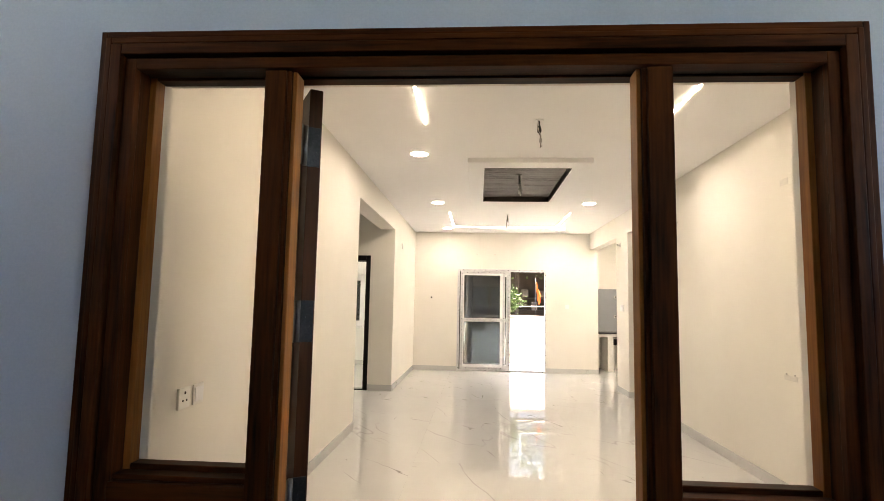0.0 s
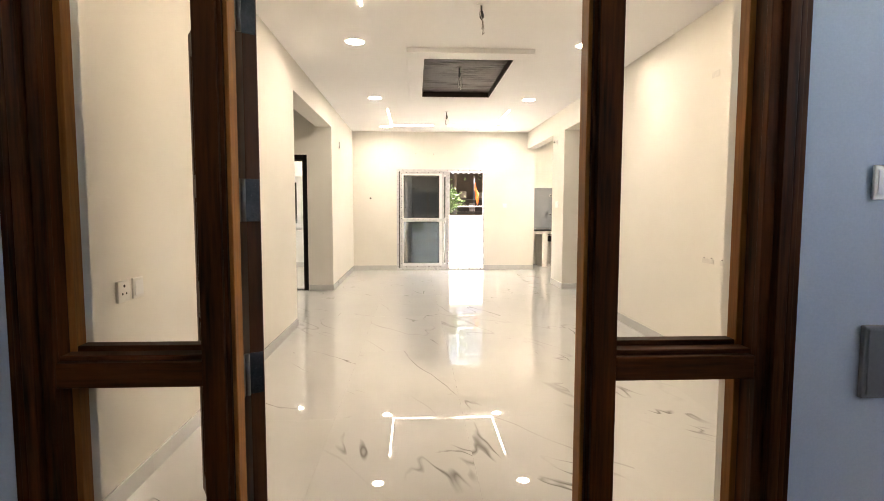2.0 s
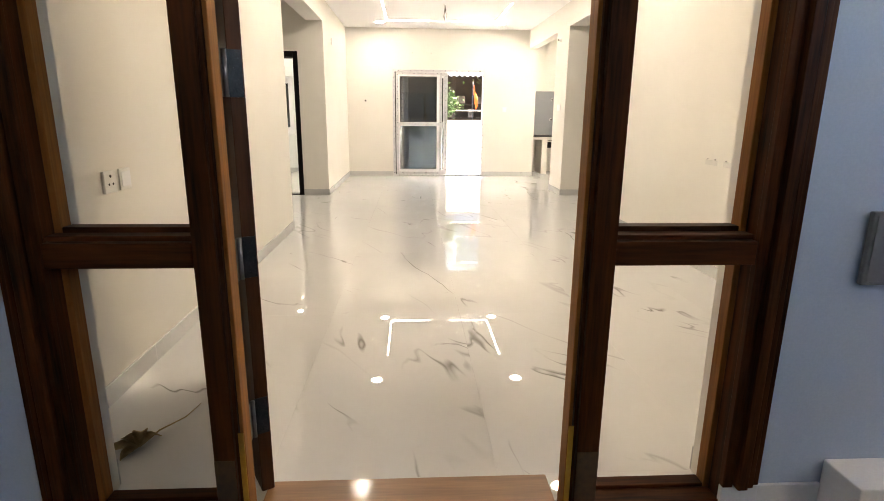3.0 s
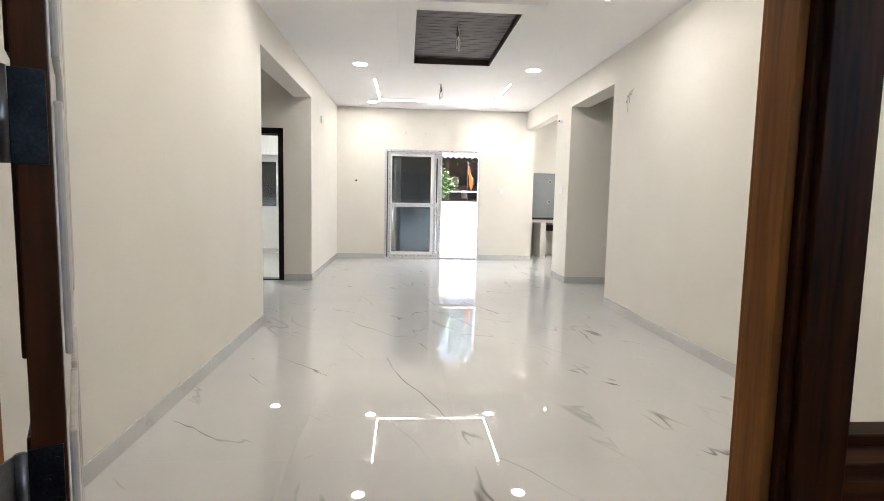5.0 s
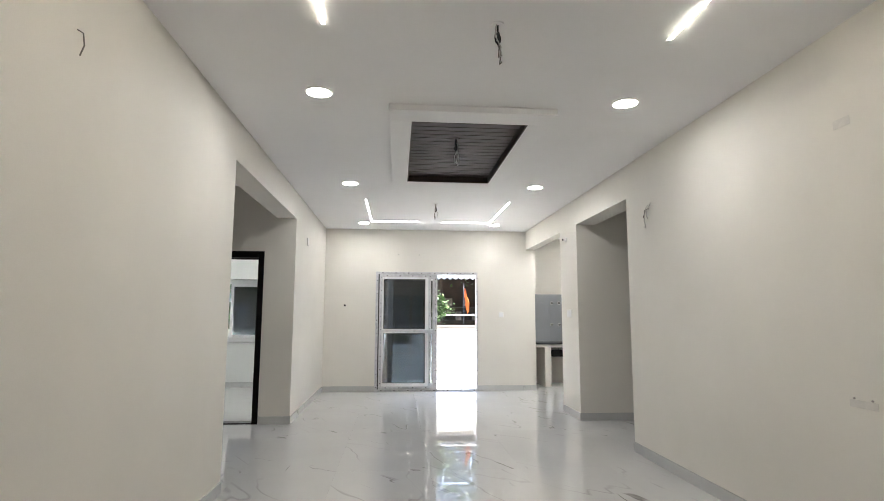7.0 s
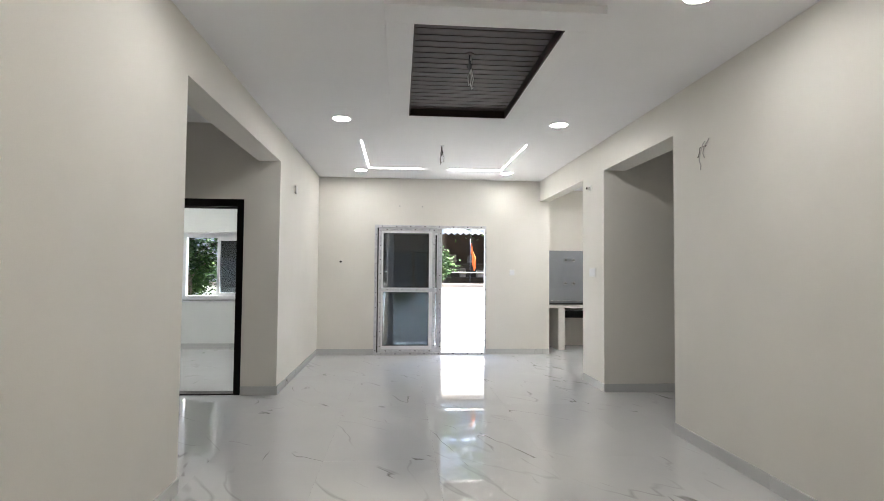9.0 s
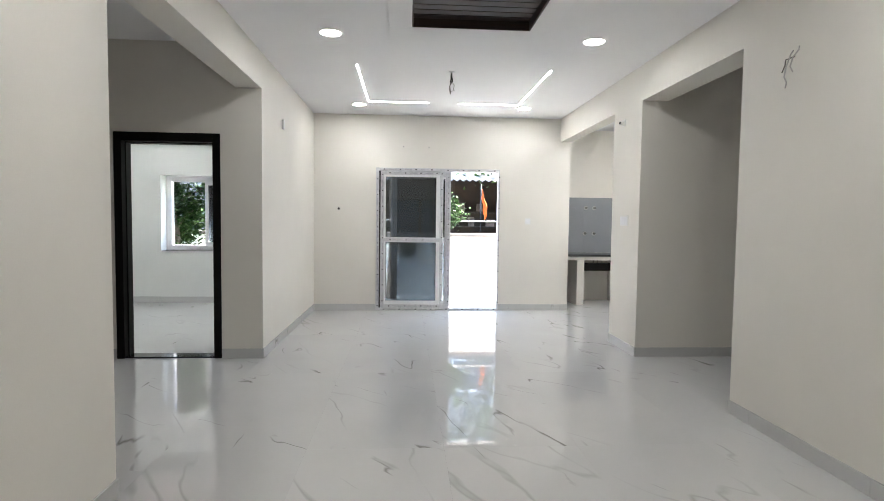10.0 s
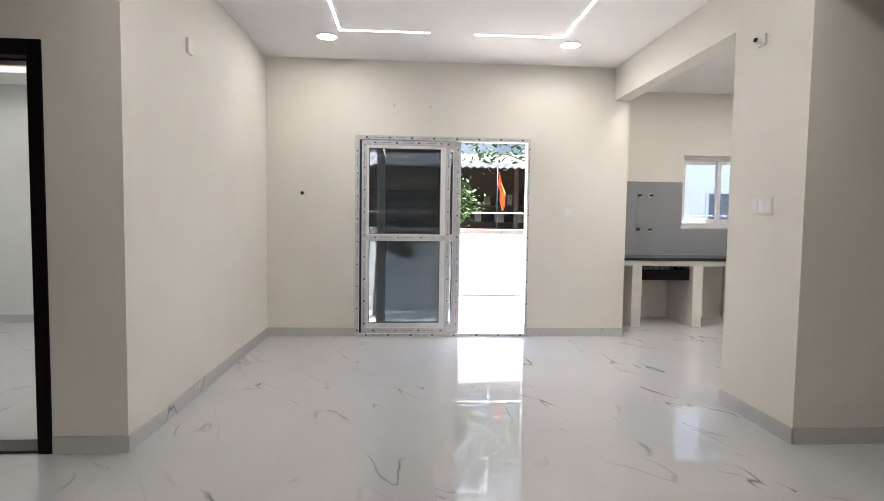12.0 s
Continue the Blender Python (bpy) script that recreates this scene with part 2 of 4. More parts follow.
M_PAVE = surface("pale yard tile", (0.60, 0.59, 0.57), (0.70, 0.69, 0.67), 0.6, scale=4, fine=60)
M_EARTH = surface("dusty ground", (0.20, 0.165, 0.125), (0.31, 0.265, 0.21), 0.9, scale=0.6, fine=12, bump=0.4)
M_BARK = surface("grey-brown bark", (0.07, 0.055, 0.042), (0.17, 0.14, 0.11), 0.85, scale=14, fine=60, bump=0.6, stretch=(1, 1, 0.3))
M_FARWALL = surface("weathered grey plaster", (0.16, 0.16, 0.165), (0.24, 0.24, 0.245), 0.85, scale=0.8, fine=14)
M_RUST = surface("rusty corrugated sheet", (0.10, 0.095, 0.09), (0.20, 0.19, 0.185), 0.7, 0.2, scale=2.5, fine=30)
# the shack's inner shade is put into this near-black brown
M_SHACK = surface("shade-dark brown boards", (0.008, 0.0055, 0.0045), (0.028, 0.018, 0.013), 0.85, scale=3, fine=40)
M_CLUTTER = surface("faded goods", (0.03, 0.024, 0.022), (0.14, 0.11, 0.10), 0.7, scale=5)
M_FLAG = surface("orange flag cloth", (0.42, 0.070, 0.009), (0.55, 0.11, 0.014), 0.85, scale=6, fine=90)
M_LAMP = glow("downlight glow", (1.0, 0.975, 0.945), DOWNLIGHT)
M_LED = glow("cool strip glow", (1.0, 0.975, 0.94), STRIP)
M_LEDWARM = glow("warm strip glow", (1.0, 0.90, 0.76), STRIP_NEAR)


def foliage(name, dark, light):
    m = bpy.data.materials.new(name)
    n, l, b = nodes_of(m)
    geo = n.new("ShaderNodeNewGeometry")
    ramp = n.new("ShaderNodeValToRGB")
    ramp.color_ramp.elements[0].color, ramp.color_ramp.elements[1].color = (*dark, 1), (*light, 1)
    l.new(geo.outputs["Random Per Island"], ramp.inputs[0])
    l.new(ramp.outputs[0], b.inputs["Base Color"])
    b.inputs["Roughness"].default_value = 0.5
    b.inputs["Specular IOR Level"].default_value = 0.15
    return m


M_LEAVES = foliage("green leaves", (0.012, 0.030, 0.008), (0.050, 0.10, 0.024))


# ---- shape helpers ----
def box(bm, x0, x1, y0, y1, z0, z1):
    v = [bm.verts.new(p) for p in ((x0, y0, z0), (x1, y0, z0), (x1, y1, z0), (x0, y1, z0), (x0, y0, z1), (x1, y0, z1), (x1, y1, z1), (x0, y1, z1))]
    for f in ((0, 3, 2, 1), (4, 5, 6, 7), (0, 1, 5, 4), (1, 2, 6, 5), (2, 3, 7, 6), (3, 0, 4, 7)):
        bm.faces.new([v[i] for i in f])
    return v


def boxes(*rows, bevel=0.0, seg=2):
    bm = bmesh.new()
    for r in rows:
        box(bm, *r)
    if bevel:
        bmesh.ops.bevel(bm, geom=list(bm.edges), offset=bevel, segments=seg, affect="EDGES", profile=0.5)
    return bm


def cyl(bm, x, y, z0, z1, r, r2=None, seg=20, axis="z"):
    r2 = r if r2 is None else r2
    m = {"z": Matrix.Identity(4), "x": Matrix.Rotation(radians(90), 4, "Y"), "y": Matrix.Rotation(radians(-90), 4, "X")}[axis]
    mid = Matrix.Translation((x, y, z0)) @ m @ Matrix.Translation((0, 0, (z1 - z0) / 2))
    bmesh.ops.create_cone(bm, cap_ends=True, segments=seg, radius1=r, radius2=r2, depth=abs(z1 - z0), matrix=mid)
    return bm


def tube(bm, pts, r, r_end=None, seg=8):
    """A round tube along points, tapering to r_end."""
    r_end = r if r_end is None else r_end
    pts = [Vector(p) for p in pts]
    rings = []
    for i, p in enumerate(pts):
        d = (pts[min(i + 1, len(pts) - 1)] - pts[max(i - 1, 0)]).normalized()
        side = d.cross(Vector((0.31, 0.87, 0.38))).normalized()
        up = d.cross(side)
        rr = r + (r_end - r) * i / (len(pts) - 1)
        rings.append([bm.verts.new(p + (side * math.cos(a) + up * math.sin(a)) * rr) for a in (2 * math.pi * k / seg for k in range(seg))])
    for a, b in zip(rings, rings[1:]):
        for k in range(seg):
            bm.faces.new((a[k], a[(k + 1) % seg], b[(k + 1) % seg], b[k]))
    bm.faces.new(rings[0][::-1])
    bm.faces.new(rings[-1])
    return bm


def mesh_of(name, bm, material, smooth=False):
    bmesh.ops.recalc_face_normals(bm, faces=bm.faces)
    me = bpy.data.meshes.new(name)
    bm.to_mesh(me)
    bm.free()
    me.materials.append(material)
    if smooth:
        for p in me.polygons:
            p.use_smooth = True
    return me


def thing(name, bm, material, label="", category="", group="", kind="", smooth=False):
    return tagged(new(name, mesh_of(name, bm, material, smooth)), label, category, group, kind)


def part(name, bm, material, parent, label="", smooth=False):
    ob = new(name, mesh_of(name, bm, material, smooth))
    ob.parent = parent
    return tagged(ob, label)


def base(name, x, y, z, label="", category="", group="", kind="", rz=0.0):
    ob = new(name)
    ob.empty_display_size = 0.1
    ob.matrix_world = pose(x, y, z, 0, 0, rz)
    return tagged(ob, label, category, group, kind)


def structure(name, bm, material, label):
    return thing(name, bm, material, label, name.split("_")[0], kind="structure")


# ---- plan ----
WX, EX = -1.75, 1.92            # hall side walls
DOOR_Y, DOOR_IN = 2.397, 2.63    # entrance wall, outer and inner face
FAR = 12.43                     # hall far wall
CEIL = 2.895
TOP = 3.05
BW, BW2 = 9.57, 9.71            # bedroom front wall
BEDY = 13.15
KX, KY = 2.08, 13.58            # kitchen left wall, back wall
AX = -3.22                      # left lobby side wall

# floors under the tiles
structure("floor", boxes((-5.25, 4.8, 2.48, 13.9, -0.12, -0.010)), M_GROUT, "pale grout bed under the polished floor tiles")
# unseen slab blocks the sky; its hall edge leaves the yard in sun
structure("roof_slab", boxes((-5.6, 5.0, -1.6, 12.75, TOP + 0.03, 3.25), (-5.6, -1.9, 12.75, 13.4, TOP + 0.03, 3.25), (1.9, 5.0, 12.75, 13.85, TOP + 0.03, 3.25)), M_CONCRETE, "unseen cement slab over the rooms, keeping the sky out")

# entrance wall with its opening
OL, OR, OT = -1.435, 0.541, 2.08
structure("wall_entrance_outer", boxes((-4.0, OL, DOOR_Y, 2.51, -0.05, TOP), (OR, 4.0, DOOR_Y, 2.51, -0.05, TOP), (OL, OR, DOOR_Y, 2.51, OT, TOP)), M_BLUEGREY, "blue-grey painted lobby wall around the entrance door")
structure("wall_entrance_inner", boxes((-2.2, OL, 2.51, DOOR_IN, 0, TOP), (OR, 2.3, 2.51, DOOR_IN, 0, TOP), (OL, OR, 2.51, DOOR_IN, OT, TOP)), M_CREAM, "cream painted inside face of the entrance wall")
# hall sides
structure("wall_west", boxes((-1.99, WX, DOOR_IN, 6.92, 0, TOP), (-1.99, WX, 6.92, BW, 2.56, TOP), (-1.99, WX, BW, FAR, 0, TOP)), M_CREAM, "cream painted hall wall with a beam over the side lobby")
structure("wall_east", boxes((EX, 2.18, DOOR_IN, 7.96, 0, TOP), (EX, 2.18, 7.96, 9.565, 2.545, TOP), (EX, KX, 9.565, 10.28, 0, TOP), (EX, KX, 10.28, FAR, 2.55, TOP)), M_CREAM, "cream painted hall wall with openings to dining and kitchen")
SL, SR, ST = -0.838, 1.010, 2.122   # sliding door hole
structure("wall_north", boxes((-1.99, SL, FAR, 12.66, 0, TOP), (SR, KX, FAR, 12.66, 0, TOP), (SL, SR, FAR, 12.66, ST, TOP)), M_CREAM, "cream painted far wall around the sliding door")
# left lobby and bedroom
DL, DR, DT = -3.06, -2.165, 2.09
structure("wall_bedroom_front", boxes((-5.25, DL, BW, BW2, 0, TOP), (DR, -1.99, BW, BW2, 0, TOP), (DL, DR, BW, BW2, DT, TOP)), M_CREAM, "cream painted wall around the bedroom doorway")
D2A, D2B = 8.47, 9.33
structure("wall_lobby_side", boxes((-3.36, AX, 5.6, D2A, 0, TOP), (-3.36, AX, D2B, BW, 0, TOP), (-3.36, AX, D2A, D2B, DT, TOP)), M_CREAM, "cream painted side wall of the small lobby")
structure("wall_lobby_end", boxes((-3.36, -1.99, 5.45, 5.6, 0, TOP)), M_CREAM, "cream painted end wall of the small lobby")
structure("wall_bedroom_west", boxes((-5.4, -5.25, BW, 13.47, 0, TOP)), M_BEDWALL, "pale painted bedroom side wall")
WL, WR, WB, WT = -4.25, -2.98, 0.82, 2.01
structure("wall_bedroom_back", boxes((-5.25, WL, BEDY, 13.47, 0, TOP), (WR, -1.99, BEDY, 13.47, 0, TOP), (WL, WR, BEDY, 13.47, WT, TOP), (WL, WR, BEDY, 13.47, 0, WB)), M_BEDWALL, "pale painted bedroom wall around a window")
structure("wall_bedroom_east", boxes((-2.14, -1.995, BW2, BEDY, 0, TOP), (-1.995, -1.75, 12.66, 13.35, 0, TOP)), M_BEDWALL, "pale painted bedroom side wall beside the hall")
# right lobby and kitchen
structure("wall_dining_back", boxes((KX, 3.75, 9.565, 9.70, 0, TOP)), M_CREAM, "cream painted wall beside the dining lobby")
structure("wall_dining_end", boxes((3.60, 3.75, 6.6, 9.565, 0, TOP)), M_CREAM, "cream painted end wall of the dining lobby")
structure("wall_dining_front", boxes((2.18, 3.75, 6.45, 6.6, 0, TOP)), M_CREAM, "cream painted near wall of the dining lobby")
KL, KR, KB, KT = 3.30, 4.42, 1.20, 2.13
structure("wall_kitchen_back", boxes((1.95, KL, KY, 13.78, 0, TOP), (KR, 4.75, KY, 13.78, 0, TOP), (KL, KR, KY, 13.78, KT, TOP), (KL, KR, KY, 13.78, 0, KB)), M_CREAM, "cream painted kitchen wall around a window")
structure("wall_kitchen_west", boxes((1.95, KX, 12.66, KY, 0, TOP)), M_CREAM, "cream painted kitchen side wall")
structure("wall_kitchen_east", boxes((4.6, 4.75, 9.565, KY, 0, TOP), (3.75, 4.6, 9.565, 9.70, 0, TOP)), M_CREAM, "cream painted kitchen side wall")

# ceilings
PX0, PX1, PY0, PY1 = -0.354, 0.582, 6.706, 8.645
ceiling = structure("ceiling", boxes((WX, EX, DOOR_IN, PY0, CEIL, TOP), (WX, EX, PY1, FAR, CEIL, TOP), (WX, PX0, PY0, PY1, CEIL, TOP), (PX1, EX, PY0, PY1, CEIL, TOP)), M_WHITE, "white painted false ceiling of the hall")
structure("ceiling_lobby", boxes((AX, -1.99, 5.6, BW, 2.97, TOP + 0.02)), M_WHITE, "white painted lobby ceiling")
structure("ceiling_dining", boxes((2.18, 3.60, 6.6, 9.565, 2.97, TOP + 0.02)), M_WHITE, "white painted dining lobby ceiling")
structure("ceiling_bedroom", boxes((-5.25, -2.14, BW2, BEDY, 2.9, TOP + 0.02)), M_WHITE, "white painted bedroom ceiling")
structure("ceiling_bedroom_band", boxes((-5.25, -2.14, 12.62, BEDY, 2.70, 2.80), bevel=0.002), M_WHITE, "white dropped ceiling band along the bedroom wall")
structure("trim_bedroom_band", boxes((-5.25, -2.14, 12.600, 12.619, 2.765, 2.815)), M_PINKTRIM, "reddish wooden trim on the bedroom ceiling band")
structure("ceiling_kitchen", boxes((KX, 4.6, 9.70, KY, 2.93, TOP + 0.02)), M_WHITE, "white painted kitchen ceiling")

# dropped border and wooden inlay in the ceiling
BX0, BX1, BY0, BY1, BZ = -0.53, 0.755, 6.47, 8.87, 2.845
structure("ceiling_border", boxes((BX0, BX1, BY0, PY0, BZ, CEIL), (BX0, BX1, PY1, BY1, BZ, CEIL), (BX0, PX0, PY0, PY1, BZ, CEIL), (PX1, BX1, PY0, PY1, BZ, CEIL), bevel=0.003), M_WHITE, "white dropped plaster border round the wooden ceiling inlay")
bm = bmesh.new()
PZ, NP = 2.915, 20
step = (PY1 - PY0) / NP
for i in range(NP):
    y0 = PY0 + i * step
    box(bm, PX0 + 0.012, PX1 - 0.012, y0 + 0.007, y0 + step - 0.007, PZ, PZ + 0.02)
box(bm, PX0 + 0.012, PX1 - 0.012, PY0 + 0.004, PY1 - 0.004, PZ + 0.012, PZ + 0.04)
for r in ((PX0 + 0.001, PX0 + 0.011, PY0 + 0.001, PY1 - 0.001), (PX1 - 0.011, PX1 - 0.001, PY0 + 0.001, PY1 - 0.001), (PX0 + 0.011, PX1 - 0.011, PY0 + 0.001, PY0 + 0.011), (PX0 + 0.011, PX1 - 0.011, PY1 - 0.011, PY1 - 0.001)):
    box(bm, *r, BZ + 0.004, PZ + 0.01)
structure("ceiling_inlay", bm, M_CEILWOOD, "dark stained grooved wooden planks set in the ceiling")


# ---- ceiling lights and hooks ----
def downlight(x, y, z):
    d = base("downlight", x, y, z, "round white recessed ceiling light, switched on", "ceiling light", "downlights in the hall ceiling")
    bm = bmesh.new()
    for a, b, r0, r1 in ((0.0, -0.010, 0.098, 0.094),):
        outer = [[bm.verts.new((r * math.cos(t), r * math.sin(t), zz)) for t in (2 * math.pi * k / 32 for k in range(32))] for r, zz in ((r0, a), (r1, b), (0.084, b), (0.082, -0.004))]
        for p, q in zip(outer, outer[1:]):
            for k in range(32):
                bm.faces.new((p[k], p[(k + 1) % 32], q[(k + 1) % 32], q[k]))
    part("trim_ring", bm, M_PLASTIC, d, smooth=True)
    part("diffuser", cyl(bmesh.new(), 0, 0, -0.007, -0.001, 0.083, seg=32), M_LAMP, d, "glowing white diffuser")
    return d


first_light = downlight(-1.022, 6.305, CEIL)
# unseen bedroom lamps, added only to brighten that room
for x, y, z in ((-4.3, 10.6, 2.9), (-4.3, 12.2, 2.9), (-2.9, 10.6, 2.9), (-2.9, 12.2, 2.9)):
    tagged(copy_thing(first_light, pose(x, y, z)), group="downlights in the bedroom ceiling")
# fill lamps for the dark kitchen, hidden from view by the beam
for x, y, z in ((2.45, 12.0, 2.93), (3.5, 12.0, 2.93), (3.5, 10.8, 2.93), (2.45, 10.9, 2.93), (4.2, 12.2, 2.93)):
    tagged(copy_thing(first_light, pose(x, y, z)), group="downlights in the kitchen ceiling")
for x, y in ((1.215, 6.303), (-1.026, 8.960), (1.211, 8.960), (-1.030, 11.731), (1.207, 11.731)):
    copy_thing(first_light, pose(x, y, CEIL))


def led_strip(x, y0, y1, y_corner, x_end, material, label):
    s = base("led_strip_light", x, y_corner, CEIL, label, "strip light", "strip lights in the hall ceiling")
    w, dy, dx = 0.008, (y0 - y_corner, y1 - y_corner), x_end - x
    sgn = 1 if dx > 0 else -1
    lo, hi = sorted((0, dx))
    lo2, hi2 = min(dy), max(dy)
    part("profile", boxes((-w - 0.004, w + 0.004, lo2 - 0.02, hi2 + 0.02, -0.003, -0.0005), (lo - 0.004, hi + 0.004, -w - 0.004, w + 0.004, -0.0031, -0.0006)), M_UPVC, s)
    part("diffuser", boxes((-w, w, lo2, hi2, -0.007, -0.0035)), material, s, "glowing diffuser")
    part("diffuser", boxes((w if dx > 0 else lo, hi if dx > 0 else -w, -w, w, -0.007, -0.0036)), material, s, "glowing diffuser")
    return s


led_strip(-0.893, 9.88, 11.56, 11.545, -0.11, M_LED, "corner-shaped cool white strip light let into the ceiling")
led_strip(1.085, 9.88, 11.56, 11.545, 0.295, M_LED, "corner-shaped cool white strip light let into the ceiling")
led_strip(-0.870, 3.70, 5.375, 3.715, -0.11, M_LEDWARM, "corner-shaped warm strip light let into the ceiling")
led_strip(1.080, 3.70, 5.375, 3.715, 0.295, M_LEDWARM, "corner-shaped warm strip light let into the ceiling")


def fan_hook(x, y, z, seed, drop=1.0):
    rnd = random.Random(seed)
    h = base("fan_hook", x, y, z, "bare ceiling fan hook with dangling wires", "hook", "fan hooks in the ceiling")
    part("rod", tube(bmesh.new(), [(0, 0, 0.0), (0, 0, -0.05), (0.012, 0, -0.075), (0.012, 0, -0.10), (0, 0, -0.115), (-0.012, 0, -0.10), (-0.012, 0, -0.08)], 0.005), M_STEELDARK, h, smooth=True)
    part("rose", cyl(bmesh.new(), 0, 0, -0.008, -0.0005, 0.035, seg=20), M_WHITE if z < 2.9 else M_CEILWOOD, h)
    for i in range(3):
        ax, ay = rnd.uniform(-0.02, 0.02), rnd.uniform(-0.02, 0.02)
        bx = ax + rnd.uniform(-0.03, 0.04)
        l = rnd.uniform(0.16, 0.25) * drop
        part("wire", tube(bmesh.new(), [(ax * 0.5, ay * 0.5, -0.002), (ax, ay, -0.4 * l), (bx, ay, -0.7 * l), (bx * 0.5, ay, -l), (bx * 0.7 + 0.01, ay, -l * 0.93)], 0.0034, seg=6), M_WIREG if i < 2 and z < 2.9 else M_WIREW, h, smooth=True)
    part("tape_knot", tube(bmesh.new(), [(0, 0, -0.05), (0.004, 0, -0.08), (0, 0, -0.115)], 0.010, 0.006), M_GASKET, h, smooth=True)
    return h


fan_hook(0.075, 5.31, CEIL, 1)
fan_hook(0.058, 7.29, PZ, 2, 1.35)
fan_hook(0.073, 10.05, CEIL, 3)


# ---- entrance door frame ----
frame_ob = base("entrance_frame", -0.445, DOOR_Y, 0, "dark varnished teak entrance frame with open sidelights on both sides", "door frame")
FX = 0.445


def fpart(name, bm, material, label=""):
    for v in bm.verts:
        v.co.x += FX
        v.co.y -= 2.42
    return part(name, bm, material, frame_ob, label)


AL, AR, AT, FOOT = -1.507, 0.611, 2.148, 0.125
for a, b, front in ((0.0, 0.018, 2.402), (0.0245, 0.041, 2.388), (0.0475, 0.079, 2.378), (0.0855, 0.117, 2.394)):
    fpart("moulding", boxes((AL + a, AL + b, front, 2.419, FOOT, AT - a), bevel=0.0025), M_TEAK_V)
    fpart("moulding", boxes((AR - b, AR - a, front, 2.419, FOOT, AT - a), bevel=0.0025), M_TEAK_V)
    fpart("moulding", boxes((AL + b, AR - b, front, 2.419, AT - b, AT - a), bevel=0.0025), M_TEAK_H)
# dark sheet behind the mouldings paints the shade in their gaps
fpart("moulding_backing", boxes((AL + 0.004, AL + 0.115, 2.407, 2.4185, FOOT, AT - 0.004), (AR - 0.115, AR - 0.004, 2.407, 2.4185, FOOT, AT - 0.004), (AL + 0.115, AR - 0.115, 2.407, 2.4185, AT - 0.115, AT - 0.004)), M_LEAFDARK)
FM, FB = 2.470, 2.517
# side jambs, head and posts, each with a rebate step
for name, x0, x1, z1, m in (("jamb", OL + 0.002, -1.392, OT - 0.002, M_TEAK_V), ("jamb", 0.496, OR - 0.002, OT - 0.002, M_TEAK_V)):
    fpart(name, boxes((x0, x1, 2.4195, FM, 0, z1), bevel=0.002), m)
fpart("jamb_stop", boxes((OL + 0.002, -1.376, FM + 0.001, FB, 0, OT - 0.002), bevel=0.002), M_TEAK_LIT)
fpart("jamb_stop", boxes((0.480, OR - 0.002, FM + 0.001, FB, 0, OT - 0.002), bevel=0.002), M_TEAK_LIT)
fpart("head", boxes((-1.390, 0.494, 2.4195, FM, 2.035, OT - 0.002), bevel=0.002), M_TEAK_H)
fpart("head_stop", boxes((-1.374, 0.478, FM + 0.001, FB, 2.029, OT - 0.002), bevel=0.002), M_TEAK_H)
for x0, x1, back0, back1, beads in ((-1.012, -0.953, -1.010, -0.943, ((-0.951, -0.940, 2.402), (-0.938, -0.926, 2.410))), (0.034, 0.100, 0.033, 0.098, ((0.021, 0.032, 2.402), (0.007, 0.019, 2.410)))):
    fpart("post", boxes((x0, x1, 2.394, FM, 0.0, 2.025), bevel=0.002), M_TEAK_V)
    fpart("post_rebate", boxes((back0, back1, FM + 0.001, FB, 0.0, 2.028), bevel=0.002), M_TEAK_LIT)
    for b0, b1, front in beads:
        fpart("post_bead", boxes((b0, b1, front, FM, 0.0, 2.025), bevel=0.002), M_TEAK_V if front < 2.405 else M_TEAK_LIT)
for x0, x1 in ((-1.390, -1.014), (0.102, 0.494)):
    fpart("rail", boxes((x0, x1, 2.400, FM, 0.828, 0.895), bevel=0.003), M_TEAK_H)
    fpart("rail_bead", boxes((x0, x1, 2.420, FM, 0.8955, 0.910), bevel=0.003), M_TEAK_H)
    fpart("rail_back", boxes((max(x0, -1.374), min(x1, 0.478), FM + 0.001, FB, 0.830, 0.924), bevel=0.003), M_TEAK_H)
    fpart("bottom_rail", boxes((x0, x1, 2.405, FM, 0.0, 0.075), bevel=0.003), M_TEAK_H)
    fpart("bottom_rail_back", boxes((max(x0, -1.374), min(x1, 0.478), FM + 0.001, FB, 0.0, 0.085), bevel=0.003), M_TEAK_H)
fpart("threshold", boxes((-0.924, 0.005, 2.425, 2.612, 0.0, 0.030), bevel=0.004), M_TEAK_SILL, "worn lighter wooden threshold")

for b0, b1, p0, p1 in ((-0.941, -0.925, -1.0115, -0.9535), (0.006, 0.0215, 0.0345, 0.0995)):
    fpart("turmeric_smear", boxes((b0, b1, 2.3985, 2.4015, 0.032, 0.345), bevel=0.001), M_TURMERIC, "yellow turmeric paste dried on the wood")
    fpart("turmeric_stain", boxes((p0, p1, 2.391, 2.3935, 0.032, 0.262), bevel=0.001), M_TURMERIC_OLD, "faded turmeric stain on the post")

# open door leaf, hinged on the post
LEAF_W, LEAF_T = 0.960, 0.040
leaf = base("entrance_door", -0.899, 2.550, 0, "varnished teak panelled entrance door standing wide open", "door", rz=30.0)
part("slab", boxes((-LEAF_T, 0, 0.0, LEAF_W, 0.035, 2.035), bevel=0.002), M_LEAF, leaf)
part("protective_film", boxes((0.0002, 0.0010, 0.004, LEAF_W - 0.004, 0.039, 2.031)), M_DOORFILM, leaf, "milky protective film stuck on the door face")


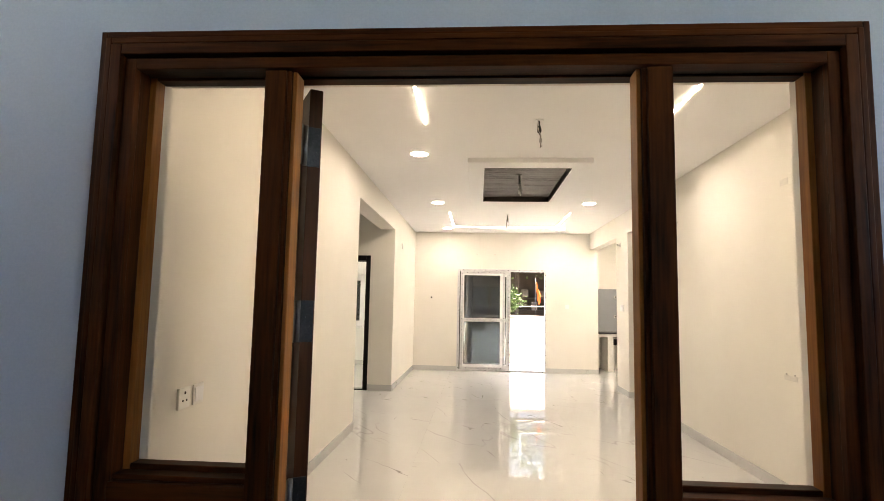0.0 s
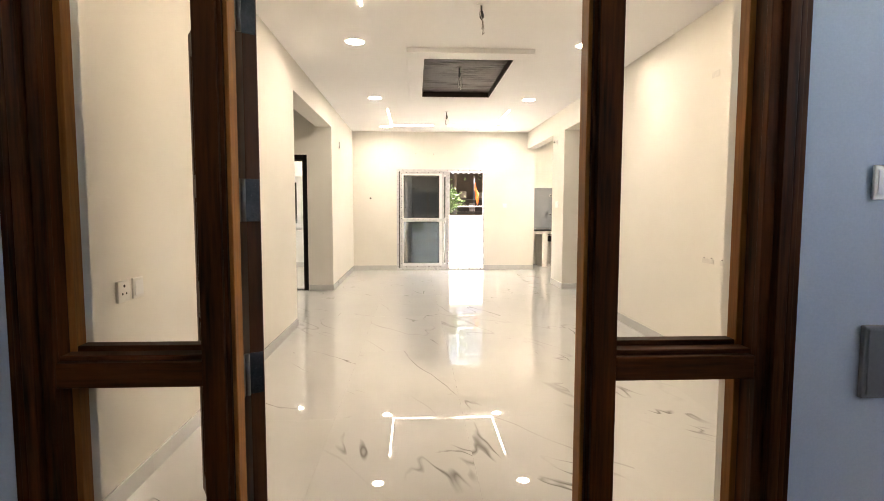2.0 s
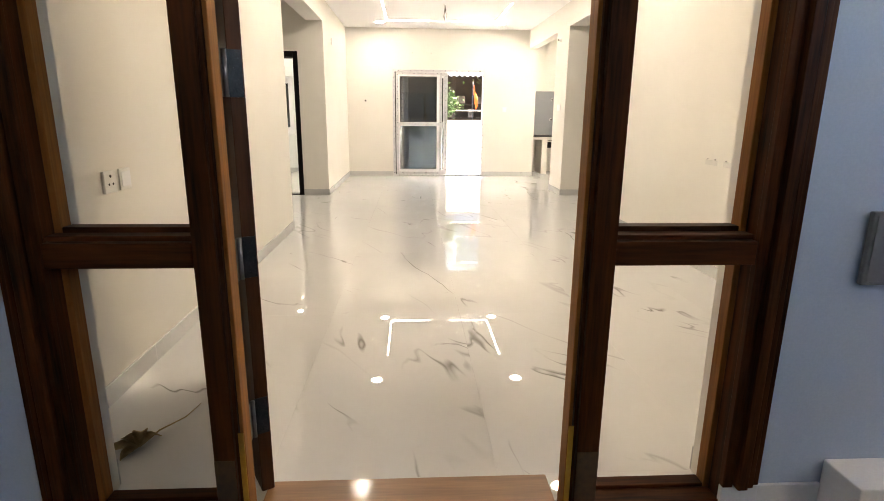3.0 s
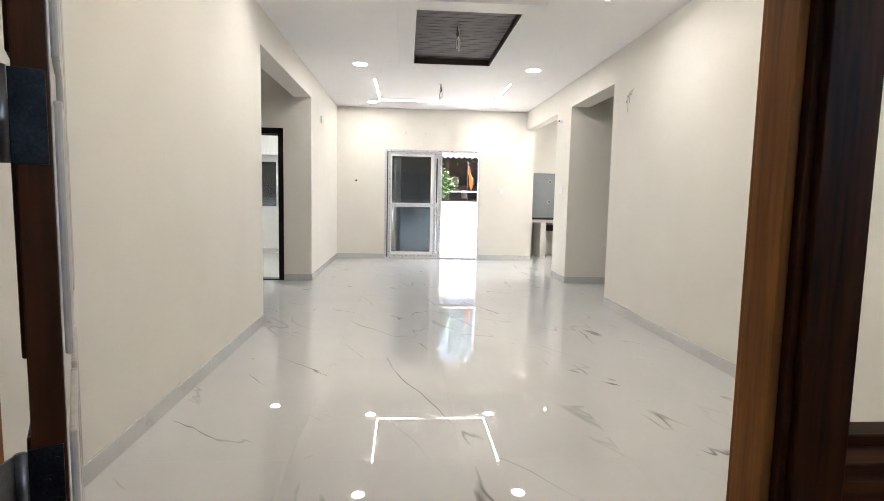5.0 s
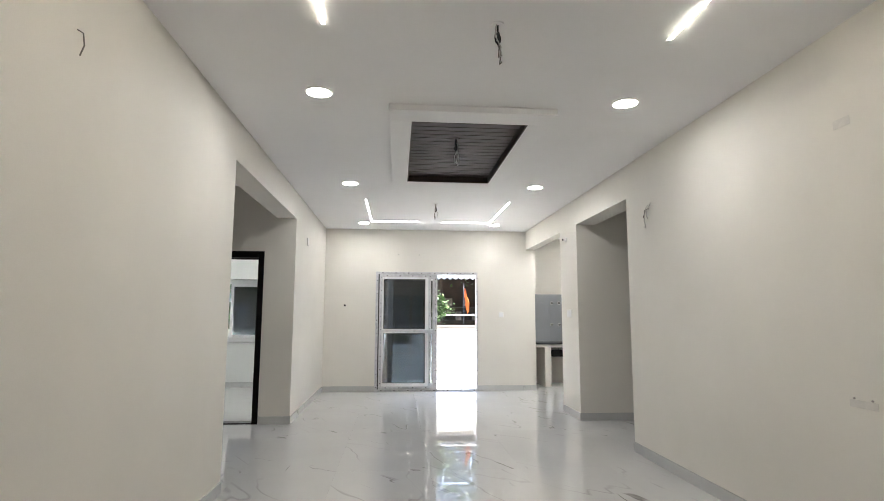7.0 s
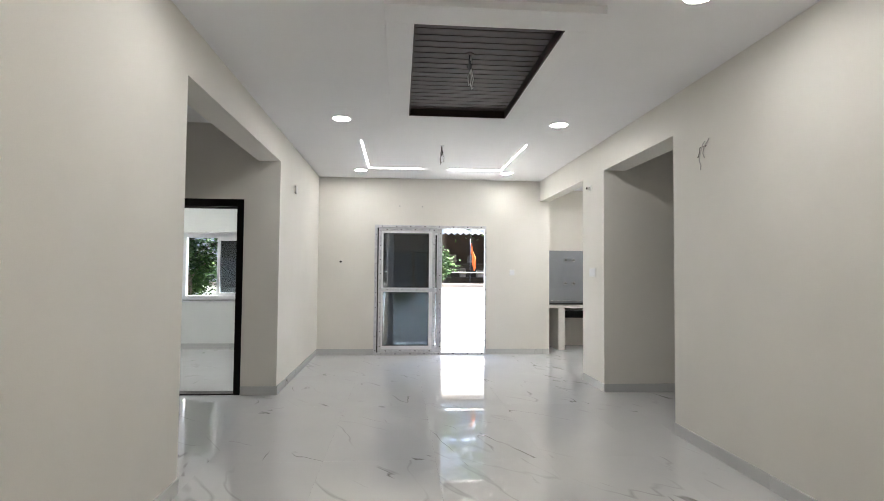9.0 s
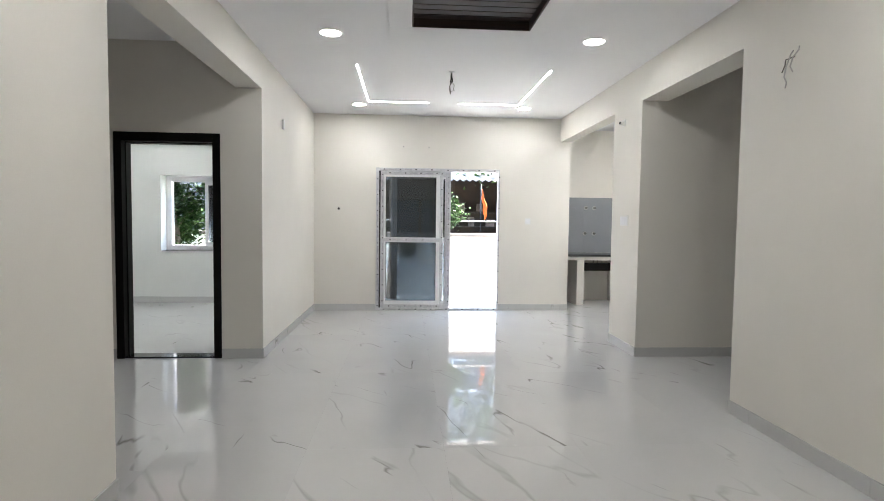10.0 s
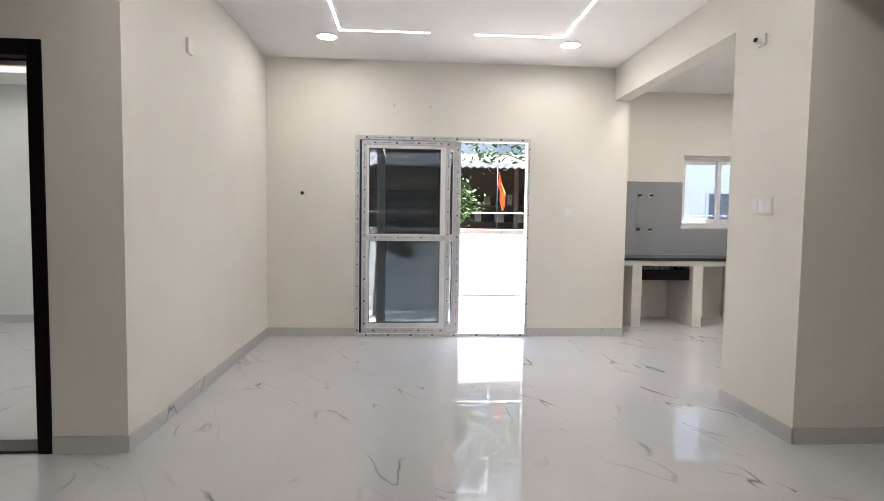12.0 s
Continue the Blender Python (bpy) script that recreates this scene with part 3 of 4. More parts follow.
def panel(side, y0, y1, z0, z1):
    """Raised panel with a moulded edge and a shade-dark groove, on one face of the leaf."""
    s = 1 if side > 0 else -1
    face = 0.0 if s > 0 else -LEAF_T
    def bx(a, b, c, d, e0, e1):
        lo, hi = sorted((face + s * e0, face + s * e1))
        return (lo, hi, a, b, c, d)
    w = 0.018
    m = M_DOORFILM if s > 0 else M_LEAF
    part("panel_moulding", boxes(bx(y0, y0 + w, z0, z1, 0.0004, 0.012), bx(y1 - w, y1, z0, z1, 0.0004, 0.012), bx(y0 + w, y1 - w, z0, z0 + w, 0.0004, 0.012), bx(y0 + w, y1 - w, z1 - w, z1, 0.0004, 0.012), bevel=0.004), m, leaf)
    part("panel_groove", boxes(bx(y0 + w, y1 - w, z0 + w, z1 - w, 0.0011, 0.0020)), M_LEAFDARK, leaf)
    part("panel_field", boxes(bx(y0 + w + 0.012, y1 - w - 0.012, z0 + w + 0.012, z1 - w - 0.012, 0.0021, 0.010), bevel=0.006), m, leaf)


for side in (1, -1):
    for y0, y1, z0, z1 in ((0.09, 0.25, 1.42, 1.93), (0.09, 0.25, 0.98, 1.36), (0.30, 0.64, 0.98, 1.93), (0.69, 0.85, 1.42, 1.93), (0.69, 0.85, 0.98, 1.36), (0.09, 0.45, 0.14, 0.86), (0.50, 0.85, 0.14, 0.86)):
        panel(side, y0, y1, z0, z1)


def hinge(z):
    h = base("hinge", -0.938, 2.515, z, "brushed steel butt hinge on the entrance door", "hinge", "hinges of the entrance door")
    part("knuckle", cyl(bmesh.new(), 0, 0, 0, 0.122, 0.0075, seg=12), M_STEELMID, h, smooth=True)
    part("frame_plate", boxes((-0.0065, -0.0035, -0.058, -0.003, 0.0, 0.122), bevel=0.0008), M_STEELMID, h)
    turn = Matrix.Translation((0.039, 0.035, 0)) @ Matrix.Rotation(radians(30), 4, "Z")
    bm = boxes((-0.044, -0.004, -0.0045, -0.0005, 0.0, 0.122), bevel=0.0008)
    bm.transform(turn)
    plate = part("leaf_plate", bm, M_STEELDARK, h)
    for k in range(4):
        bm = cyl(bmesh.new(), -0.018 - 0.006 * (-1) ** k, -0.0062, 0.016 + 0.029 * k, 0.0172 + 0.029 * k, 0.0036, seg=10, axis="y")
        bm.transform(turn)
        part("screw", bm, M_STEELDARK, plate)
    return h


first_hinge = hinge(0.245)
for z in (0.756, 1.263, 1.791):
    copy_thing(first_hinge, pose(-0.938, 2.515, z))

# ---- lobby outside the door ----
# out-of-view walls; side heights regulate the daylight on the entrance wall
structure("wall_landing", boxes((-4.0, 4.0, -1.6, -1.45, -0.05, TOP), (3.85, 4.0, -1.45, DOOR_Y, -0.05, 2.2), (-4.0, -3.85, -1.45, DOOR_Y, -0.05, 2.5)), M_BLUEGREY, "unseen blue-grey landing walls, side heights set to limit daylight")
structure("floor_landing", boxes((-4.0, 4.0, -1.45, DOOR_Y, -0.05, 0.0)), M_GRANITE, "polished black granite landing floor")
structure("ceiling_landing", boxes((-4.0, 4.0, -1.6, DOOR_Y, 2.98, TOP + 0.02)), M_WHITE, "white landing ceiling")
structure("skirting_landing", boxes((-3.85, AL + 0.0, 2.384, 2.396, 0.0, 0.12), (AR, 0.815, 2.384, 2.396, 0.0, 0.12), (AL, -1.392, 2.378, 2.396, 0.0, FOOT - 0.001), (0.496, AR, 2.378, 2.396, 0.0, FOOT - 0.001), bevel=0.002), M_WHITESTONE, "white stone skirting on the landing")
meter = base("meter_box", 1.00, 2.396, 0.767, "flat grey metal service box on the landing wall", "service box")
part("body", boxes((-0.19, 0.21, -0.018, 0.0, 0.0, 0.208), bevel=0.003), M_GREYBOX, meter)
part("lid", boxes((-0.18, 0.20, -0.022, -0.0185, 0.01, 0.198), bevel=0.002), M_GREYBOX, meter)
thing("stone_ledge", boxes((0.82, 1.45, 2.25, 2.396, 0.0, 0.20), bevel=0.005), M_WHITESTONE, "low white stone ledge against the landing wall", "ledge")


def switch_plate(name, w, h, gang, label, category, group=""):
    """Plate in the xz plane, facing -y, base at its lower left corner."""
    s = base(name, 0, 0, 0, label, category, group)
    part("plate", boxes((0, w, -0.009, -0.0005, 0, h), bevel=0.003), M_PLASTIC, s)
    cell = (w - 0.016) / gang
    for i in range(gang):
        part("rocker", boxes((0.008 + i * cell + 0.002, 0.008 + (i + 1) * cell - 0.002, -0.013, -0.0095, 0.014, h - 0.014), bevel=0.002), M_UPVC, s)
    return s


def socket_plate(w, h, label):
    s = base("wall_socket", 0, 0, 0, label, "socket")
    part("plate", boxes((0, w, -0.014, -0.0005, 0, h), bevel=0.003), M_PLASTIC, s)
    for dx, dz, r in ((0, 0.024, 0.007), (-0.016, -0.010, 0.0055), (0.016, -0.010, 0.0055)):
        part("pin_hole", cyl(bmesh.new(), w / 2 + dx, -0.0155, h / 2 + dz, h / 2 + dz + 0.001, r, seg=12, axis="y"), M_DARKHOLE, s)
    return s


switch_plate("wall_switch", 0.15, 0.095, 2, "white two-gang switch plate on the landing wall", "switch").matrix_world = pose(0.816, 2.396, 1.328)
# rz=90: plate faces +x (on the west wall); rz=-90: faces -x (on the east wall)
a = socket_plate(0.095, 0.095, "ivory wall socket beside the entrance door")
a.matrix_world = pose(WX, 3.34, 0.885, 0, 0, 90)
b_ = switch_plate("wall_switch", 0.095, 0.095, 1, "ivory single switch beside the wall socket", "switch")
b_.matrix_world = pose(WX, 3.475, 0.885, 0, 0, 90)
switch_plate("wall_switch", 0.20, 0.11, 3, "ivory switch plate on the partition by the kitchen", "switch").matrix_world = pose(EX, 10.02, 1.31, 0, 0, -90)
switch_plate("wall_switch", 0.09, 0.10, 1, "ivory switch plate on the far wall", "switch").matrix_world = pose(1.40, FAR, 1.305)
switch_plate("wall_switch", 0.09, 0.11, 1, "ivory switch plate in the side lobby", "switch").matrix_world = pose(AX, 9.43, 1.29, 0, 0, 90)
conduit = base("wire_outlet", EX, 9.99, 2.395, "ivory wire outlet box with a dark conduit stub", "outlet")
part("box", boxes((-0.014, -0.0005, -0.035, 0.04, -0.03, 0.04), bevel=0.004), M_PLASTIC, conduit)
part("stub", tube(bmesh.new(), [(-0.012, 0.0, 0.0), (-0.035, 0.002, 0.002), (-0.052, -0.004, 0.004)], 0.020), M_PLASTIC, conduit, smooth=True)
part("stub_mouth", tube(bmesh.new(), [(-0.0525, -0.0041, 0.004), (-0.056, -0.0055, 0.0043)], 0.015), M_DARKHOLE, conduit)
outlet = base("blank_plate", WX, 10.43, 2.37, "small ivory blank plate high on the wall", "plate")
part("plate", boxes((0.0005, 0.020, -0.04, 0.04, -0.045, 0.055), bevel=0.004), M_PLASTIC, outlet)
hole = base("pipe_stub", -1.382, FAR, 1.508, "short dark pipe stub set in the far wall", "pipe")
part("collar", cyl(bmesh.new(), 0, -0.008, 0, 0.0075, 0.030, seg=18, axis="y"), M_PATCH, hole)
part("pipe", cyl(bmesh.new(), 0, -0.03, 0, 0.0215, 0.017, seg=14, axis="y"), M_DARKHOLE, hole)
for x, z in ((-0.434, 2.434), (-0.06, 2.43)):
    p = base("anchor_patch", x, FAR, z, "small filled anchor hole with a grey plug", "patch")
    part("filler", cyl(bmesh.new(), 0, -0.003, 0, 0.0025, 0.016, seg=14, axis="y"), M_PATCH, p)
    part("plug", cyl(bmesh.new(), 0, -0.006, 0, 0.0029, 0.005, seg=10, axis="y"), M_WIREG, p)
tangle = base("wire_tangle", EX, 7.45, 2.28, "loose grey wires hanging out of the hall wall", "wire")
part("wire", tube(bmesh.new(), [(0.0, 0.02, 0.10), (-0.03, 0.0, 0.07), (-0.035, 0.03, 0.0), (-0.03, 0.05, -0.05), (-0.035, 0.02, -0.09), (-0.03, 0.035, -0.12)], 0.0042, seg=6), M_WIREW, tangle, smooth=True)
part("wire", tube(bmesh.new(), [(0.0, -0.03, 0.11), (-0.025, -0.06, 0.08), (-0.03, -0.02, 0.05), (-0.03, 0.0, 0.0), (-0.035, -0.03, -0.04)], 0.0042, seg=6), M_WIREW, tangle, smooth=True)
part("wire", tube(bmesh.new(), [(0.0, -0.0, 0.06), (-0.03, 0.04, 0.05), (-0.02, 0.06, 0.02), (-0.03, 0.07, -0.02)], 0.0042, seg=6), M_WIREG, tangle, smooth=True)
thin = base("wall_wire", WX, 4.74, 2.40, "thin wire end sticking out of the hall wall", "wire")
part("wire", tube(bmesh.new(), [(0.0, 0, 0.06), (0.02, 0.01, 0.05), (0.025, 0.015, 0.0), (0.02, 0.0, -0.05)], 0.003, seg=6), M_WIREG, thin, smooth=True)
for y0, w in ((5.12, 0.17), (4.86, 0.17)):
    p = base("box_cover", EX, y0, 0.87, "plastered-over wall box with two screw plugs", "cover")
    part("cover", boxes((-0.006, -0.0005, 0, w, -0.01, 0.028), bevel=0.002), M_PATCH, p)
    for k in (0.03, w - 0.03):
        part("plug", cyl(bmesh.new(), -0.009, k, 0.035, 0.0435, 0.005, seg=10, axis="x"), M_WIREW, p)
p = base("anchor_patch", EX, 5.20, 2.36, "grey filled patch high on the hall wall", "patch")
part("filler", boxes((-0.004, -0.0005, -0.06, 0.05, -0.025, 0.025), bevel=0.0015), M_PATCH, p)


# ---- black door frames ----
def door_frame(name, w, h, label, depth=0.15):
    """Outer width w, in the xz plane, facing -y, base at the lower left outer corner."""
    d = base(name, 0, 0, 0, label, "door frame")
    t, top = 0.070, 0.082
    part("jamb", boxes((0, t, -0.012, depth, 0, h), bevel=0.003), M_BLACKFRAME, d)
    part("jamb", boxes((w - t, w, -0.012, depth, 0, h), bevel=0.003), M_BLACKFRAME, d)
    part("head", boxes((t, w - t, -0.012, depth, h - top, h), bevel=0.003), M_BLACKFRAME, d)
    part("door_stop", boxes((t, t + 0.010, 0.06, depth, 0, h - top), (w - t - 0.010, w - t, 0.06, depth, 0, h - top), (t + 0.010, w - t - 0.010, 0.06, depth, h - top - 0.010, h - top)), M_BLACKFRAME, d)
    part("threshold", boxes((t, w - t, 0.0, depth, 0.0, 0.016), bevel=0.002), M_GRANITE, d, "dark stone threshold")
    return d


bd = door_frame("bedroom_frame", 0.965, 2.13, "black painted wooden frame of the open bedroom doorway")
bd.matrix_world = pose(-3.10, BW, 0)
ld = door_frame("lobby_frame", 0.94, 2.13, "black painted wooden frame of a closed lobby door")
ld.matrix_world = pose(AX, 8.44, 0, 0, 0, 90)
lobby_door = base("lobby_door", AX - 0.075, 8.522, 0.02, "closed dark veneer door with a steel lever", "door")
part("slab", boxes((-0.036, 0, 0, 0.776, 0.0, 2.015), bevel=0.002), M_DARKDOOR, lobby_door)
part("lever", tube(bmesh.new(), [(0.0, 0.07, 1.0), (0.04, 0.07, 1.0), (0.05, 0.08, 1.0), (0.05, 0.18, 1.0)], 0.008), M_STEEL, lobby_door, smooth=True)
part("rose_plate", boxes((0.0005, 0.006, 0.045, 0.095, 0.90, 1.08), bevel=0.002), M_STEEL, lobby_door)


# ---- sliding glass door ----
def marks_along(length, axis, seed):
    """Small printed marks on the protective film, along one profile."""
    rnd = random.Random(seed)
    bm = bmesh.new()
    s = rnd.uniform(0.05, 0.12)
    while s < length - 0.03:
        w, h = rnd.uniform(0.013, 0.017), rnd.uniform(0.012, 0.017)
        if axis == "z":
            box(bm, -w / 2, w / 2, -0.0012, -0.0004, s, s + h)
        else:
            box(bm, s, s + h * 1.6, -0.0012, -0.0004, -w / 2, w / 2)
        s += 0.236 + rnd.uniform(-0.006, 0.006)
    return bm


slider = base("sliding_door", SL, FAR, 0, "white sliding glass door with printed protective film, half open", "sliding door")
W_, H_ = SR - SL, ST
count = 0


def text_along(length, axis):
    """Pale unreadable print lines between the dark marks of the film."""
    bm = bmesh.new()
    s = 0.14
    while s < length - 0.13:
        if axis == "z":
            box(bm, -0.003, 0.003, -0.0010, -0.0004, s, s + 0.115)
        else:
            box(bm, s, s + 0.115, -0.0010, -0.0004, -0.003, 0.003)
        s += 0.236
    return bm


def profile(name, x0, x1, y0, y1, z0, z1, parent, material=None):
    """One bar of the door with its printed film marks."""
    global count
    count += 1
    ob = part(name, boxes((x0, x1, y0, y1, z0, z1), bevel=0.003), material or M_FILM, parent)
    if x1 - x0 < z1 - z0:
        bm = marks_along(z1 - z0, "z", count)
        off = Vector(((x0 + x1) / 2 + 0.004, y0, z0))
    else:
        bm = marks_along(x1 - x0, "x", count)
        off = Vector((x0, y0, (z0 + z1) / 2))
    for v in bm.verts:
        v.co += off
    tagged(part("film_print", bm, M_INK, ob), kind="stuff")
    bm = text_along(max(x1 - x0, z1 - z0), "z" if x1 - x0 < z1 - z0 else "x")
    for v in bm.verts:
        v.co += off
    if bm.verts:
        tagged(part("film_text", bm, M_INKPALE, ob), kind="stuff")
    else:
        bm.free()
    return ob


F = 0.045
profile("frame_stile", 0.001, F, -0.022, 0.09, 0.0, H_ - 0.001, slider)
profile("frame_stile", W_ - F * 0.55, W_ - 0.001, -0.022, 0.09, 0.0, H_ - 0.001, slider)
profile("frame_head", F, W_ - F * 0.55, -0.022, 0.09, H_ - F, H_ - 0.001, slider)
profile("frame_sill", F, W_ - F * 0.55, -0.022, 0.09, 0.0, 0.030, slider)
# dark strip in place of the shadow gap between frame and sash
part("shadow_gap", boxes((F + 0.0005, F + 0.022, 0.004, 0.085, 0.035, H_ - F - 0.001)), M_GASKET, slider)
part("track_groove", boxes((F, W_ - F * 0.55, 0.018, 0.024, 0.0301, 0.034), (F, W_ - F * 0.55, 0.058, 0.064, 0.0301, 0.034)), M_STEEL, slider)


def sash(x0, x1, y0, y1, stile, bead, label):
    """Film-wrapped sash; bead gives the glazing bead's width at the left, right, bottom and top."""
    s = new("sash")
    s.parent = slider
    tagged(s, label)
    z0, z1 = 0.036, H_ - F - 0.004
    profile("stile", x0, x0 + stile, y0, y1, z0, z1, s)
    profile("stile", x1 - stile, x1, y0, y1, z0, z1, s)
    profile("top_rail", x0 + stile, x1 - stile, y0, y1, z1 - stile, z1, s)
    profile("bottom_rail", x0 + stile, x1 - stile, y0, y1, z0, z0 + stile, s)
    profile("mid_rail", x0 + stile, x1 - stile, y0, y1, 1.028, 1.083, s)
    ym = (y0 + y1) / 2
    bl, br, bb, bt = bead
    for a, b in ((z0 + stile, 1.0275), (1.0835, z1 - stile)):
        part("glazing_bead", boxes((x0 + stile, x0 + stile + bl, y0 + 0.006, y1 - 0.004, a, b), bevel=0.004), M_UPVC, s)
        part("glazing_bead", boxes((x1 - stile - br, x1 - stile, y0 + 0.006, y1 - 0.004, a, b), bevel=0.004), M_UPVC, s)
        low, high = a + (bb if a < 1 else 0.008), b - (bt if a > 1 else 0.008)
        g0, g1 = x0 + stile + bl, x1 - stile - br
        part("glazing_bead", boxes((g0, g1, y0 + 0.0065, y1 - 0.0045, a, low), bevel=0.003), M_UPVC, s)
        part("glazing_bead", boxes((g0, g1, y0 + 0.0065, y1 - 0.0045, high, b), bevel=0.003), M_UPVC, s)
        part("gasket", boxes((g0, g0 + 0.006, y0 + 0.009, y1 - 0.009, low, high), (g1 - 0.006, g1, y0 + 0.009, y1 - 0.009, low, high), (g0 + 0.006, g1 - 0.006, y0 + 0.009, y1 - 0.009, low, low + 0.006), (g0 + 0.006, g1 - 0.006, y0 + 0.009, y1 - 0.009, high - 0.006, high)), M_GASKET, s)
        ym = (y0 + y1) / 2
        g = part("pane", boxes((g0 + 0.005, g1 - 0.005, ym - 0.0025, ym + 0.0025, low + 0.005, high - 0.005)), M_TINT, s, "dark tinted glass")
        g.visible_shadow = False
    return s


sash(0.068, 1.000, -0.006, 0.034, 0.052, (0.024, 0.053, 0.055, 0.032), "fixed sash with dark tinted panes")
sash(0.225, 1.116, 0.044, 0.080, 0.075, (0.012, 0.012, 0.03, 0.03), "sliding sash pushed behind the fixed one")


# dry leaf sprig swept into the corner behind the side light
sprig = base("dry_sprig", -1.47, 2.84, 0.004, "dry brown leaf sprig lying on the polished floor", "litter")
part("stalk", tube(bmesh.new(), [(0.0, 0.0, 0.004), (0.03, 0.10, 0.010), (0.09, 0.20, 0.006), (0.11, 0.31, 0.004)], 0.004, 0.0015, seg=6), M_DRYLEAF, sprig, smooth=True)
for turn, size, lift in ((2.6, 0.105, 0.020), (1.9, 0.10, 0.030), (3.5, 0.12, 0.012), (0.9, 0.085, 0.024), (4.4, 0.09, 0.010)):
    bm = bmesh.new()
    spine, sides = [], ([], [])
    for k in range(7):
        u = k / 6
        wide = 0.27 * size * math.sin(math.pi * min(1.0, u * 0.95 + 0.04)) ** 0.8
        cx, cy = math.cos(turn) * size * u, math.sin(turn) * size * u
        z = 0.006 + lift * math.sin(math.pi * u)
        spine.append(bm.verts.new((cx, cy, z - 0.004)))
        for side, lst in ((1, sides[0]), (-1, sides[1])):
            lst.append(bm.verts.new((cx - side * math.sin(turn) * wide, cy + side * math.cos(turn) * wide, z + 0.3 * wide)))
    for k in range(6):
        bm.faces.new((spine[k], spine[k + 1], sides[0][k + 1], sides[0][k]))
        bm.faces.new((spine[k], sides[1][k], sides[1][k + 1], spine[k + 1]))
    bmesh.ops.solidify(bm, geom=bm.faces[:], thickness=0.0012)
    part("leaf", bm, M_DRYLEAF, sprig, smooth=True)

# ---- bedroom and kitchen windows ----
def window(name, w, h, d, open_left, label, f=0.055, inset=0.06):
    """Two-light sliding window in the xz plane, facing -y, base at the lower left corner of its hole."""
    o = base(name, 0, 0, 0, label, "window", kind="structure")
    fr = part("window_frame", boxes((0.001, f, inset, inset + d, 0, h), (w - f, w - 0.001, inset, inset + d, 0, h), (f, w - f, inset, inset + d, h - f, h - 0.001), (f, w - f, inset, inset + d, 0.001, f), bevel=0.002), M_UPVC, o)
    part("window_sill", boxes((-0.02, w + 0.02, -0.015, inset, -0.02, 0.0), bevel=0.003), M_UPVC, o)
    def light(x0, x1, y, glassm, lab):
        s = new("sash")
        s.parent = o
        t = 0.05
        part("sash_frame", boxes((x0, x0 + t, y, y + 0.03, f, h - f), (x1 - t, x1, y, y + 0.03, f, h - f), (x0 + t, x1 - t, y, y + 0.03, h - f - t, h - f), (x0 + t, x1 - t, y, y + 0.03, f, f + t), bevel=0.002), M_UPVC, s)
        g = part("pane", boxes((x0 + t, x1 - t, y + 0.012, y + 0.017, f + t, h - f - t)), glassm, s, lab)
        g.visible_shadow = False
    if open_left:
        light(w / 2 - 0.03, w - f, inset + 0.015, M_TINT, "dark tinted pane")
        light(w / 2 - 0.02, w - f, inset + 0.048, M_TINT, "dark tinted pane")
    else:
        light(f, w / 2 + 0.02, inset + 0.048, M_BLUEPANE, "pale blue pane")
        light(w / 2 - 0.03, w - f, inset + 0.015, M_BLUEPANE, "pale blue pane")
    return o


window("window_1", WR - WL, WT - WB, 0.10, True, "white sliding bedroom window, one half open to trees", 0.085, 0.20).matrix_world = pose(WL, BEDY, WB)
window("window_2", KR - KL, KT - KB, 0.10, False, "white sliding kitchen window with pale blue panes", 0.055, 0.09).matrix_world = pose(KL, KY, KB)

# ---- kitchen ----
thing("worktop", boxes((KX + 0.002, 4.598, 12.90, KY - 0.012, 0.797, 0.832), bevel=0.004), M_GRANITE, "polished black granite worktop on cement supports", "worktop")
thing("counter_slab", boxes((KX + 0.002, 4.598, 12.925, KY - 0.012, 0.735, 0.796), bevel=0.003), M_CONCRETE, "white painted cement slab under the granite worktop", "slab")
for x in (2.387, 3.137, 3.887):
    thing("counter_support", boxes((x, x + 0.118, 12.93, KY - 0.012, 0.0, 0.734), bevel=0.003), M_CONCRETE, "white painted cement support under the kitchen worktop", "support", "supports of the kitchen worktop")
tray = base("metal_tray", 2.51, 12.97, 0.56, "black slotted metal tray hung under the worktop", "tray")
part("front", boxes((0.0, 0.60, 0.0, 0.006, 0.0, 0.13), bevel=0.002), M_BLACKFRAME, tray)
part("side", boxes((0.0, 0.006, 0.007, 0.40, 0.0, 0.13)), M_BLACKFRAME, tray)
part("side", boxes((0.594, 0.60, 0.007, 0.40, 0.0, 0.13)), M_BLACKFRAME, tray)
part("bottom", boxes((0.007, 0.593, 0.007, 0.40, 0.0, 0.006)), M_BLACKFRAME, tray)
part("rail", tube(bmesh.new(), [(0.0, -0.012, 0.165), (0.15, -0.012, 0.165), (0.45, -0.012, 0.165), (0.60, -0.012, 0.165)], 0.006), M_STEELDARK, tray, smooth=True)
for i in range(9):
    part("upright", boxes((0.012 + i * 0.071, 0.020 + i * 0.071, 0.0, 0.006, 0.131, 0.1745)), M_GASKET, tray)
structure("backsplash_bed", boxes((KX + 0.001, KL - 0.003, KY - 0.004, KY - 0.0002, 0.833, 1.777), (KL - 0.003, 4.599, KY - 0.004, KY - 0.0002, 0.833, KB - 0.03)), M_DADO, "grey adhesive bed of the kitchen tiles")
dado = tagged(new("backsplash"), "glossy grey tiled backsplash behind the worktop", "backsplash", kind="structure")
tz = 0.834
